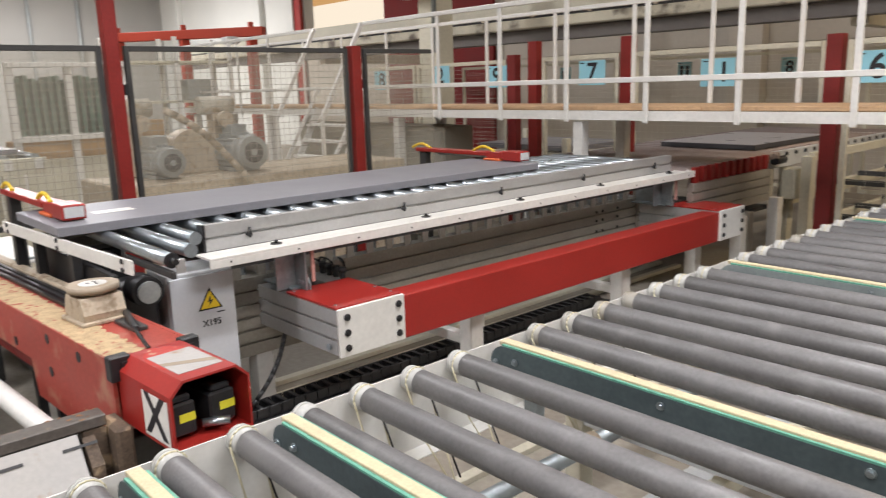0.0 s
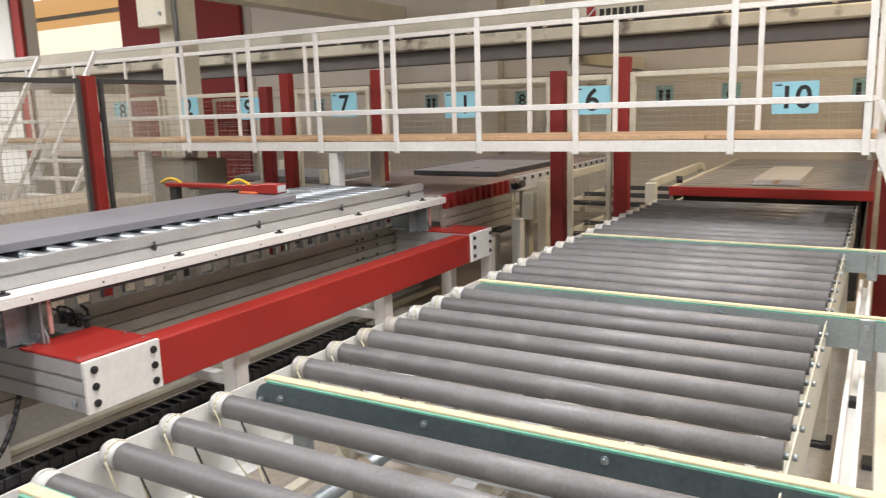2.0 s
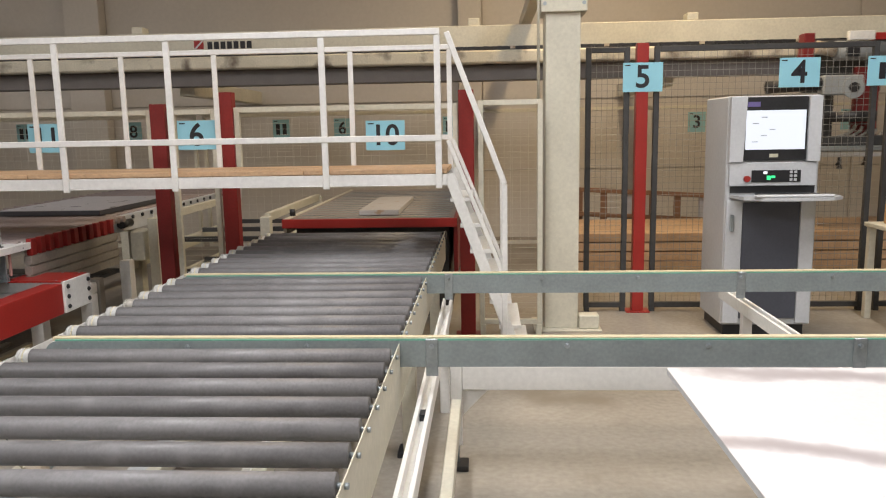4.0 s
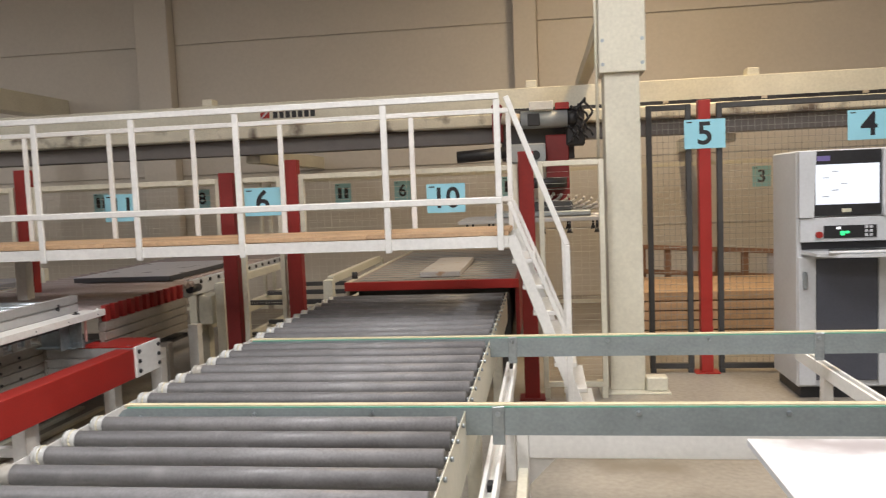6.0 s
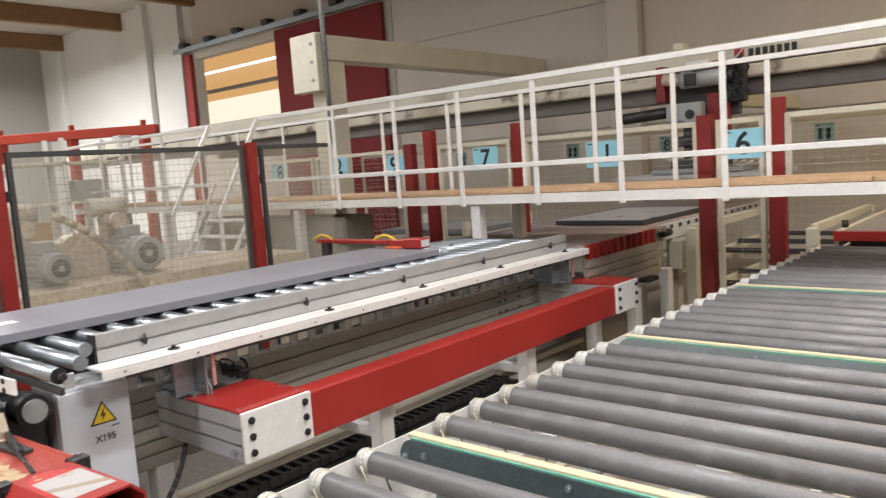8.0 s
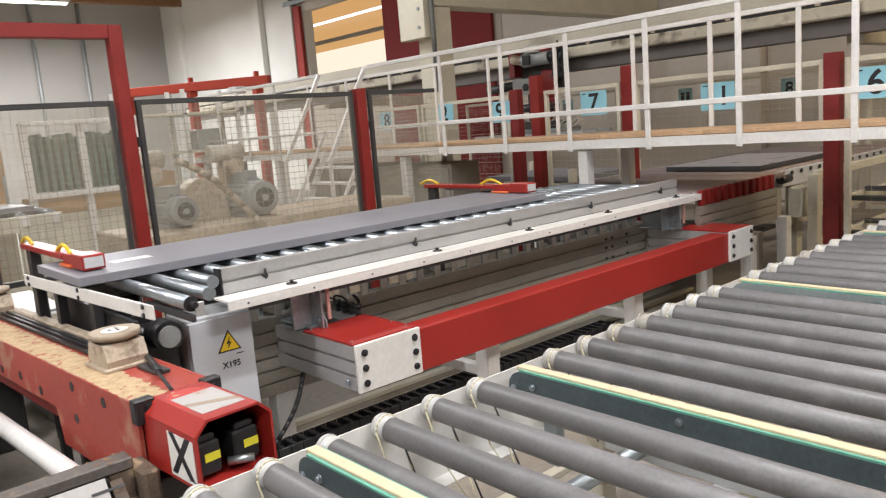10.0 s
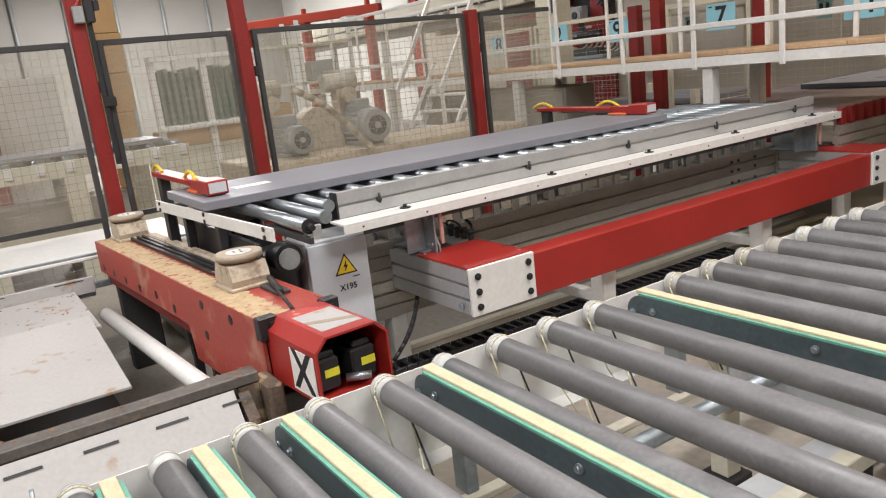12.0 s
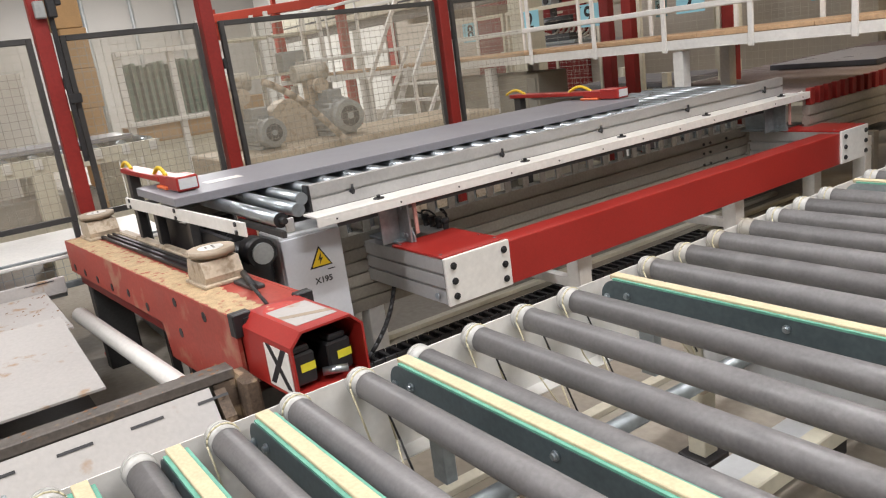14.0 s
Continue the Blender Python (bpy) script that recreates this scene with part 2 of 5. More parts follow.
# ---------------- hall ----------------
X0, X1, Y0, Y1, HZ = -31.0, 16.0, -7.0, 13.0, 7.5
DX0, DX1, DZ = -20.4, -16.4, 5.45   # the open doorway in the far wall
structure("floor", box(B(), X0 - 0.3, Y0 - 0.3, -0.2, X1 + 0.3, Y1 + 6, 0), FLOOR, "worn beige-grey concrete factory floor", "floor")
structure("wall_west", box(B(), X0 - 0.3, Y0, 0, X0, Y1, HZ), mat("grey_end_wall", (0.36, 0.35, 0.33), 0.7, vary=0.06, scale=0.8), "pale grey end wall of the hall", "wall")
structure("wall_east", box(B(), X1, Y0, 0, X1 + 0.3, Y1, HZ), WALL, "plain painted wall of the hall", "wall")
structure("wall_south", box(B(), X0, Y0 - 0.3, 0, X1, Y0, HZ), WALL, "plain painted wall behind the viewer", "wall")
bm = B()
box(bm, DX1, Y1, 0, X1, Y1 + 0.3, HZ)
box(bm, DX0, Y1, DZ, DX1, Y1 + 0.3, HZ)
box(bm, DX0, Y1, 0, DX1, Y1 + 0.3, 3.2)
structure("wall_north", bm, WALL, "beige concrete panel wall with horizontal joints", "wall")
structure("wall_north_white", box(B(), X0, Y1, 0, DX0, Y1 + 0.3, HZ), WALL_WHITE, "white painted block wall beside the doorway", "wall")
structure("ceiling", box(B(), X0, Y0, HZ, X1, Y1, HZ + 0.2), CEIL, "dim ceiling boards of the factory hall", "ceiling")
# joints of the far wall: slabs with open joints, set on the wall
slab_rows = [(0.0, 1.12), (1.14, 2.26), (2.28, 3.40), (3.42, 4.54), (4.56, 5.68), (5.70, HZ)]
far_wall = bpy.data.objects["wall_north"]
for bx0, bx1 in ((-16.4, -12.2), (-12.18, -6.71), (-6.09, -0.19), (0.21, 6.2), (6.22, 11.2), (11.22, X1)):
    for z0, z1 in slab_rows:
        part("wall_panel", box(B(), bx0, Y1 - 0.03, z0, bx1, Y1 - 0.002, z1, 0.006), WALL, far_wall)
for px, hw in ((-6.4, 0.3), (0.01, 0.19)):
    structure("trim", box(B(), px - hw, Y1 - 0.25, 0, px + hw, Y1 - 0.002, HZ, 0.01), WALL, "beige concrete wall pier", "pier")
for px in (-29.2, -23.0, -21.0):
    structure("trim", box(B(), px - 0.2, Y1 - 0.2, 0, px + 0.2, Y1 - 0.002, HZ, 0.01), WALL_WHITE, "white painted wall pier", "pier")
for k in range(9):
    x = X0 + 2 + 4.4 * k
    structure("trim", box(B(), x - 0.12, Y0, HZ - 0.55, x + 0.12, Y1, HZ - 0.002, 0.01), TIMBER, "brown glued timber roof beam", "beam")
# the next hall, seen through the doorway: emissive panels stand for its lit walls
structure("backdrop", box(B(), DX0 - 14, Y1 + 4.5, 2.0, DX1 + 4, Y1 + 4.6, HZ), glow("next_hall_glow_panel", (1.0, 0.55, 0.20), 0.62), "glowing orange panel standing in for the lit timber-lined next hall", "backdrop")
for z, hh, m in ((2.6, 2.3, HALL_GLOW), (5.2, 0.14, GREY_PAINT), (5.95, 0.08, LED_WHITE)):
    structure("trim", box(B(), DX0 - 12, Y1 + 4.2, z, DX1 + 2, Y1 + 4.3, z + hh), m, "stand-in glowing panel, light strip and duct in the next hall", "light")

sliding_door = thing("sliding_door", (-14.3, Y1 - 0.15, 3.2), "dark red sliding fire door on an overhead track", "door")
part("leaf", box(B(), -16.35, Y1 - 0.16, 0.02, -12.4, Y1 - 0.06, 5.6, 0.01), mat("matt_fire_door_red", (0.20, 0.014, 0.014), 0.8, vary=0.12, scale=2), sliding_door)
part("track", box(B(), -21.2, Y1 - 0.22, 5.66, -12.0, Y1 - 0.16, 5.8, 0.005), STEEL, sliding_door)
for k in range(7):
    x = -20.6 + 1.35 * k
    part("track_bracket", box(B(), x - 0.14, Y1 - 0.3, 5.78, x + 0.14, Y1 - 0.04, 5.92, 0.01), DARK_FRAME, sliding_door)
part("jamb", box(B(), DX0 - 0.45, Y1 - 0.14, 0.0, DX0 - 0.05, Y1 - 0.03, 5.6, 0.01), RED, sliding_door)

# strip lights
def strip_light(x, y):
    s = thing("strip_light", (x, y, 6.1), "white ceiling strip light with bright tubes", "light", "ceiling strip lights")
    part("housing", box(B(), x - 0.16, y - 1.55, 6.12, x + 0.16, y + 1.55, 6.2, 0.01), WHITE_PAINT, s)
    for d in (-0.07, 0.07):
        part("tube", rod(B(), (x + d, y - 1.5, 6.095), (x + d, y + 1.5, 6.095), 0.018, 10), TUBE, s, "glowing fluorescent tube")
    for d in (-1.2, 1.2):
        part("hanger", rod(B(), (x, y + d, 6.19), (x, y + d, HZ), 0.006, 6), STEEL, s)


for lx, ly in LIGHTS:
    strip_light(lx, ly)


# ---------------- roller conveyor ----------------
conv = thing("roller_conveyor", (-0.95, 3.5, 0), "long grey roller conveyor with rubber-sleeved rollers", "conveyor")
YA, YB = -1.1, 7.2
bm = B()
prism(bm, [(-1.79, 0.60), (-1.72, 0.60), (-1.72, 0.604), (-1.786, 0.604), (-1.786, 0.87), (-1.79, 0.87)], "y", YA, YB)
part("side_rail", bm, WHITE_PAINT, conv, "off-white folded steel side rail")
bm = B()
prism(bm, [(-0.132, 0.60), (-0.20, 0.60), (-0.20, 0.604), (-0.136, 0.604), (-0.136, 0.872), (-0.132, 0.872)], "y", YA, YB)
part("side_rail", bm, CREAM, conv, "cream folded steel side rail")
for y in (0.1, 2.3, 4.2, 6.3):
    for x in (-1.74, -0.18):
        part("leg", box(B(), x - 0.04, y - 0.04, 0.03, x + 0.04, y + 0.04, 0.60, 0.004), CREAM, conv)
        part("foot", box(B(), x - 0.07, y - 0.07, 0.0, x + 0.07, y + 0.07, 0.03, 0.004), BLACK, conv)
    part("cross_beam", box(B(), -1.70, y - 0.03, 0.45, -0.225, y + 0.03, 0.57, 0.004), GREY_PAINT, conv)
part("drive_tube", rod(B(), (-1.5, 0.2, 0.52), (-1.5, 7.0, 0.52), 0.03, 14), STEEL, conv)
for k in range(9):
    y = 0.38 + 0.8 * k
    part("drive_collar", rod(B(), (-1.5, y, 0.52), (-1.5, y + 0.09, 0.52), 0.042, 14), DUSTY_ALU, conv)
for x in (-1.15, -0.7):
    part("stretcher", box(B(), x - 0.03, -0.6, 0.36, x + 0.03, 7.2, 0.42, 0.004), CREAM, conv)
for x, z, h in ((-0.42, 0.10, 0.05), (-0.95, 0.16, 0.05), (-1.42, 0.12, 0.06)):
    part("floor_rail", box(B(), x - 0.025, -0.8, z - 0.06, x + 0.025, 7.2, z - 0.06 + h, 0.004), WHITE_PAINT, conv)
    for y in (-0.5, 2.6, 5.4):
        part("rail_foot", box(B(), x - 0.05, y, 0, x + 0.05, y + 0.08, z - 0.06, 0.003), DARK_FRAME, conv)
part("floor_duct", box(B(), -0.80, -0.8, 0.0, -0.55, 7.2, 0.055, 0.006), mat("brown_grey_duct", (0.20, 0.175, 0.15), 0.55, vary=0.25, scale=5), conv, "flat brown-grey cable duct")
part("cable_tray", box(B(), -1.35, -0.6, 0.28, -1.2, 7.2, 0.34, 0.004), GREY_PAINT, conv)

bm = rod(B(), (0.05, 0, 0), (1.622, 0, 0), 0.0375, 28)
roller_mesh = mesh_of("roller", bm, RUBBER)
bm = B()
rod(bm, (0.0, 0, 0), (0.05, 0, 0), 0.0395, 24)
rod(bm, (0.008, 0, 0), (0.016, 0, 0), 0.0412, 24)
rod(bm, (0.044, 0, 0), (0.054, 0, 0), 0.0388, 24)
cap_mesh = mesh_of("bearing_cap", bm, CAP)
bm = B()
rod(bm, (1.622, 0, 0), (1.638, 0, 0), 0.010, 10)
rod(bm, (1.6445, 0, 0.0), (1.656, 0, 0.0), 0.010, 6)
axle_mesh = mesh_of("axle_bolt", bm, STEEL)
bm = B()   # drive cord: a loop round the cap and down to the shaft
loop = []
for k in range(9):
    a = math.pi * k / 8
    loop.append((0.03, -0.0415 * math.cos(a), 0.0415 * math.sin(a)))
loop += [(0.10, 0.035, -0.16), (0.22, 0.0, -0.33), (0.10, -0.035, -0.16)]
for a, b in zip(loop, loop[1:] + loop[:1]):
    rod(bm, a, b, 0.0026, 6)
cord_mesh = mesh_of("drive_cord", bm, CORD)
bm = B()
for a, b in (((0.045, 0.03, -0.02), (0.10, 0.045, -0.16)), ((0.10, 0.045, -0.16), (0.17, 0.05, -0.30))):
    rod(bm, a, b, 0.0032, 6)
black_cord_mesh = mesh_of("drive_cord", bm, BLACK)
RZ = 0.857
for k in range(-6, 36):
    if k in (9, 17, 25):
        continue
    y = 0.107 + 0.196 * k
    r = piece("roller", roller_mesh, conv, (-1.775, y, RZ))
    for nm, me in (("bearing_cap", cap_mesh), ("axle_bolt", axle_mesh), ("drive_cord", cord_mesh), ("drive_cord", black_cord_mesh)):
        if nm != "drive_cord" or k % 4 != 1:
            piece(nm, me, r, (-1.775, y, RZ))


# ---------------- transfer belts across the rollers ----------------
def transfer_belt(y, x1, label):
    b = thing("transfer_belt", (-1.7, y, 0.60), label, "belt", "cross transfer belts")
    x0 = -1.76
    bm = B()
    w = 0.024
    lo = [(x0 + 0.06, 0.765)] + [(x0 + 0.06 - 0.06 * math.cos(math.radians(d)), 0.825 + 0.06 * math.sin(math.radians(d))) for d in range(-75, 91, 15)]
    prism(bm, lo + [(x1, 0.885), (x1, 0.765)], "y", y - w - 0.006, y - w)
    prism(bm, lo + [(x1, 0.885), (x1, 0.765)], "y", y + w, y + w + 0.006)
    box(bm, x0 + 0.1, y - w, 0.79, x1, y + w, 0.80)
    chan = part("channel", bm, BAR_STEEL if x1 < 0 or y < 2 else STEEL_BAR, b, "blue-grey steel channel")
    part("belt", box(B(), x0 + 0.03, y - 0.018, 0.884, x1, y + 0.018, 0.899, 0.002), SAND_BELT, b, "cream woven belt surface")
    for s in (-1, 1):
        part("belt_edge", box(B(), x0 + 0.05, y + s * 0.0235 - 0.005, 0.8855, x1, y + s * 0.0235 + 0.005, 0.8915), GREEN, b, "green belt edge")
    part("pulley", rod(B(), (x0 + 0.06, y - 0.018, 0.832), (x0 + 0.06, y + 0.018, 0.832), 0.05, 18), BLACK, b)
    part("hanger", box(B(), -1.62, y - 0.02, 0.575, -1.56, y + 0.02, 0.79, 0.003), STEEL, b)
    for x, z in ((-1.735, 0.824), (-1.648, 0.842), (-1.095, 0.858), (-0.55, 0.862), (0.01, 0.862), (0.605, 0.862), (1.213, 0.862), (1.85, 0.862), (2.41, 0.862), (3.02, 0.862), (3.63, 0.862), (4.24, 0.862)):
        if x > x1 - 0.1:
            continue
        ys = y - w - (0.016 if x in (0.01, 1.85) else 0.006)
        bm = rod(B(), (x, ys, z), (x, ys - 0.005, z), 0.012, 12)
        rod(bm, (x, ys - 0.005, z), (x, ys - 0.012, z), 0.008, 6)
        part("bolt", bm, CHROME, chan)
    if x1 > 1:
        for px in (0.01, 1.85):
            part("bracket", box(B(), px - 0.026, y - w - 0.016, 0.725, px + 0.028, y - w - 0.0065, 0.895, 0.003), STEEL, chan, "bright steel bracket")
    return b


STEEL_BAR = mat("zinc_plate", (0.30, 0.345, 0.355), 0.42, 0.35, vary=0.14, scale=7)
for y in (0.175, 0.378, 0.598, 1.012):
    transfer_belt(y, -0.19, "short cross belt between grey conveyor rollers")
for y in (1.86, 3.43, 4.965):
    transfer_belt(y, 5.2, "long cross belt on a blue-grey steel plate")


# ---------------- slotted rails and frame beside the conveyor ----------------
def slotted_rail(x, y0, y1, zt):
    r = thing("slotted_rail", (x, y0, 0), "cream aluminium slotted rail on white legs", "rail", "slotted rails")
    bm = B()
    for dx in (-0.032, 0.016):
        box(bm, x + dx, y0, zt - 0.08, x + dx + 0.018, y1, zt, 0.002)
    box(bm, x - 0.0295, y0 + 0.002, zt - 0.076, x + 0.0315, y1 - 0.002, zt - 0.05, 0.002)
    part("profile", bm, WHITE_PAINT, r)
    for k in range(int((y1 - y0) / 0.9)):
        part("slot_nut", box(B(), x - 0.012, y0 + 0.4 + 0.9 * k, zt - 0.05, x + 0.014, y0 + 0.46 + 0.9 * k, zt - 0.02), BLACK, r)
    for y in (y0 + 0.5, y1 - 0.5):
        part("leg", box(B(), x - 0.03, y - 0.03, 0, x + 0.03, y + 0.03, zt - 0.08, 0.003), WHITE_PAINT, r)
    return r


slotted_rail(-0.02, 1.0, 5.35, 0.64)
slotted_rail(1.95, 1.0, 5.6, 0.66)
tf = thing("support_frame", (0.1, 4.03, 0), "white steel support frame with levelling foot", "frame")
part("cross_beam", box(B(), 0.121, 4.0, 0.445, 2.9, 4.06, 0.575, 0.004), WHITE_PAINT, tf)
part("leg", box(B(), 0.06, 3.99, 0.14, 0.12, 4.07, 0.62, 0.004), WHITE_PAINT, tf)
part("leg", box(B(), 2.9, 3.99, 0.0, 2.96, 4.07, 0.62, 0.004), WHITE_PAINT, tf)
part("side_beam", box(B(), 0.065, 2.2, 0.30, 0.115, 3.988, 0.40, 0.004), CREAM, tf)
part("levelling_screw", rod(B(), (0.09, 4.03, 0.03), (0.09, 4.03, 0.14), 0.012, 10), STEEL, tf)
part("foot", box(B(), 0.03, 3.97, 0.0, 0.15, 4.09, 0.03, 0.004), BLACK, tf)
part("gusset", prism(B(), [(0.122, 0.30), (0.122, 0.443), (0.26, 0.443)], "y", 4.02, 4.03), WHITE_PAINT, tf)

marble_board = thing("marble_board", (1.9, 2.0, 0.9), "white marble-look laminate board lying on the belts", "board")
part("face", box(B(), 0.915, 0.95, 0.922, 3.6, 2.89, 0.925, 0.0012), MARBLE, marble_board, "white marbled laminate face")
part("core", box(B(), 0.916, 0.951, 0.9005, 3.599, 2.889, 0.922, 0.001), GREY_PAINT, marble_board, "pale grey board core")


# ---------------- squaring press with the red beam ----------------
press = thing("panel_press", (-3.4, 3.9, 0), "aluminium panel press table with a red cross beam", "machine")


def grooved(bm, x0, y0, z0, x1, y1, z1, axis, n):
    """A profile bar with long grooves along both its sides."""
    lo, hi = (y0, y1) if axis == "x" else (x0, x1)
    step, d, g = (z1 - z0) / n, 0.016, 0.007
    left, right = [(lo, z0)], [(hi, z0)]
    for k in range(1, n):
        z = z0 + k * step
        left += [(lo, z - g), (lo + d, z - g), (lo + d, z + g), (lo, z + g)]
        right += [(hi, z - g), (hi - d, z - g), (hi - d, z + g), (hi, z + g)]
    left.append((lo, z1))
    right.append((hi, z1))
    return prism(bm, right + left[::-1], axis, *((x0, x1) if axis == "x" else (y0, y1)))


part("beam", box(B(), -3.01, 2.332, 0.515, -2.862, 5.458, 0.738, 0.004), RED, press, "glossy red box beam")
for y0, y1 in ((1.937, 2.33), (5.46, 5.83)):
    plate = part("end_plate", box(B(), -2.868, y0, 0.517, -2.848, y1, 0.752, 0.003), WHITE_PAINT, press, "white bolted end plate")
    for y in (y0 + 0.045, y1 - 0.04):
        for z in (0.56, 0.635, 0.71):
            bm = rod(B(), (-2.848, y, z), (-2.84, y, z), 0.017, 12)
            rod(bm, (-2.841, y, z), (-2.834, y, z), 0.011, 6)
            part("bolt", bm, BLACK, plate)
    cover = part("cover", box(B(), -3.32, y0 + 0.004, 0.745, -2.872, y1 - 0.004, 0.757, 0.002), RED, press, "red cover plate")
    for x, y in ((-3.28, y0 + 0.03), (-2.92, y0 + 0.03), (-3.05, y1 - 0.03), (-2.92, y1 - 0.03)):
        part("screw", rod(B(), (x, y, 0.757), (x, y, 0.760), 0.008, 10), CHROME, cover)
    part("side_profile", grooved(B(), -4.3, y0, 0.525, -2.870, y0 + 0.12, 0.743, "x", 3), ALU, press, "grooved aluminium profile")
    part("side_profile", grooved(B(), -4.3, y1 - 0.12, 0.525, -2.870, y1, 0.743, "x", 3), ALU, press, "grooved aluminium profile")
    part("core", box(B(), -3.0, y0 + 0.122, 0.53, -2.871, y1 - 0.122, 0.74), ALU_DARK, press)
part("cam_lock", rod(B(), (-2.93, 1.929, 0.56), (-2.93, 1.922, 0.56), 0.016, 12), CHROME, press)
# inner long frame with its comb of openings, in the shade-toned aluminium
part("inner_profile", grooved(B(), -3.68, 1.75, 0.36, -3.60, 5.45, 0.79, "y", 6), ALU_SHADED, press, "grooved aluminium profile")
for k in range(25):
    y = 1.80 + 0.145 * k
    part("comb_post", box(B(), -3.62, y, 0.79, -3.605, y + 0.048, 0.95, 0.002), ALU_SHADED, press)
    part("comb_pin", rod(B(), (-3.70, y + 0.10, 0.70), (-3.70, y + 0.10, 0.90), 0.022, 10), CHROME, press)
part("comb_strip", box(B(), -3.64, 1.75, 0.95, -3.60, 5.45, 0.975, 0.003), ALU_SHADED, press)
for y in (4.90, 4.98, 5.18):
    for z in (0.42, 0.5, 0.585, 0.67, 0.74):
        part("bolt", rod(B(), (-3.60, y, z), (-3.592, y, z), 0.011, 8), BLACK, press)
part("corner_post", grooved(B(), -3.64, 5.452, 0.36, -3.58, 5.52, 0.95, "y", 4), ALU_SHADED, press)
# white shelf and guide fence
bm = B()
box(bm, -3.345, 1.50, 1.008, -3.195, 5.70, 1.02, 0.002)
box(bm, -3.207, 1.50, 0.970, -3.195, 5.70, 1.008, 0.002)
shelf = part("shelf", bm, WHITE_PAINT, press, "white folded shelf strip")
gfence = part("guide_fence", grooved(B(), -3.405, 1.56, 1.02, -3.355, 5.56, 1.145, "y", 2), ALU, press, "aluminium guide fence")
part("fence_cap", box(B(), -3.41, 1.545, 1.015, -3.35, 1.558, 1.148, 0.002), BLACK, gfence, "black end cap")
for y in (1.78, 2.75, 3.55, 4.4, 5.3):
    bm = rod(B(), (-3.355, y, 1.075), (-3.335, y, 1.075), 0.012, 10)
    rod(bm, (-3.338, y, 1.06), (-3.338, y, 1.11), 0.007, 8)
    part("clamp_screw", bm, BLACK, gfence)
    bm = rod(B(), (-3.27, y + 0.1, 1.02), (-3.27, y + 0.1, 1.026), 0.028, 14)
    rod(bm, (-3.27, y + 0.1, 1.026), (-3.27, y + 0.1, 1.04), 0.011, 6)
    part("stud", bm, BLACK, shelf)
for k in range(12):
    y = 1.6 + 0.36 * k
    part("screw", rod(B(), (-3.1955, y, 0.992), (-3.1925, y, 0.992), 0.005, 8), BLACK, shelf)
for y in (2.02, 5.42):
    bm = B()
    box(bm, -3.36, y, 0.757, -3.25, y + 0.012, 1.006, 0.002)
    box(bm, -3.36, y - 0.11, 0.757, -3.348, y, 1.006, 0.002)
    prism(bm, [(-3.6, 0.757), (-3.25, 0.757), (-3.25, 0.79), (-3.36, 0.95), (-3.6, 0.95)], "y", y + 0.02, y + 0.03)
    box(bm, -3.6, y - 0.05, 0.757, -3.3, y + 0.06, 0.769, 0.002)
    brk = part("shelf_bracket", bm, STEEL, press, "galvanised bracket")
    part("bracket_strip", box(B(), -3.249, y + 0.03, 0.80, -3.235, y + 0.05, 0.975, 0.002), mat("faded_pink_paint", (0.46, 0.25, 0.22), 0.6), press, "faded red strip")
    for dx, dz in ((-0.06, 0.04), (-0.03, 0.04), (-0.06, 0.18)):
        part("bolt", rod(B(), (-3.25 + dx, y, 0.757 + dz), (-3.25 + dx, y - 0.008, 0.757 + dz), 0.011, 8), CHROME, brk)
# valve block with hoses on the near corner
for k in range(4):
    x = -3.58 + 0.065 * k
    bm = rod(B(), (x + 0.022, 2.32, 0.719), (x + 0.022, 2.32, 0.80), 0.016, 10)
    part("valve_body", box(B(), x, 2.28, 0.60, x + 0.045, 2.36, 0.72, 0.003), BLACK, press, "black pneumatic valve")
    part("valve_stem", rod(bm, (x + 0.022, 2.32, 0.78), (x + 0.022, 2.32, 0.805), 0.022, 10), BLACK, press)
bm = B()
for k in range(3):
    pts = [Vector((-3.56 + 0.08 * k, 2.34 + 0.02 * math.sin(i), 0.74 + 0.09 * math.sin(math.pi * i / 8))) + Vector((-0.022 * i, 0.05 * i * (k - 1) * 0.3, 0)) for i in range(9)]
    for a, b in zip(pts, pts[1:]):
        rod(bm, a, b, 0.006, 6)
part("hose", bm, BLACK, press)
# chrome rollers under the board, with their bed
bm = rod(B(), (0.52, 0, 0), (1.50, 0, 0), 0.031, 24)
chrome_mesh = mesh_of("bed_roller", bm, CHROME)
bm = rod(B(), (1.50, 0, 0), (1.506, 0, 0), 0.032, 24)
rod(bm, (1.505, 0, 0), (1.545, 0, 0), 0.014, 10)
end_mesh = mesh_of("roller_end", bm, BLACK)
bed = [(1.235, 0.49), (1.372, 0.37), (1.505, 0.12)] + [(1.655 + 0.148 * k, 0.03) for k in range(26)]
for y, shift in bed:
    r = piece("bed_roller", chrome_mesh, press, (-4.96 + shift, y, 1.096))
    if y < 1.3:
        piece("roller_end", end_mesh, r, (-4.96 + shift, y, 1.096))
part("bed_rail", grooved(B(), -3.46, 1.62, 0.90, -3.415, 5.5, 1.015, "y", 2), ALU_DARK, press)
part("roller_tab", box(B(), -2.962, 1.245, 1.04, -2.952, 1.285, 1.10, 0.002), ALU, press, "pale roller tab")
part("roller_arm", box(B(), -3.47, 1.225, 1.02, -2.953, 1.245, 1.05, 0.003), DARK_FRAME, press)
part("bed_rail", grooved(B(), -4.50, 1.15, 0.90, -4.44, 5.5, 1.10, "y", 2), ALU_SHADED, press)
part("bed_pan", box(B(), -4.43, 1.6, 0.84, -3.7, 5.5, 0.86, 0.002), DARK_FRAME, press)
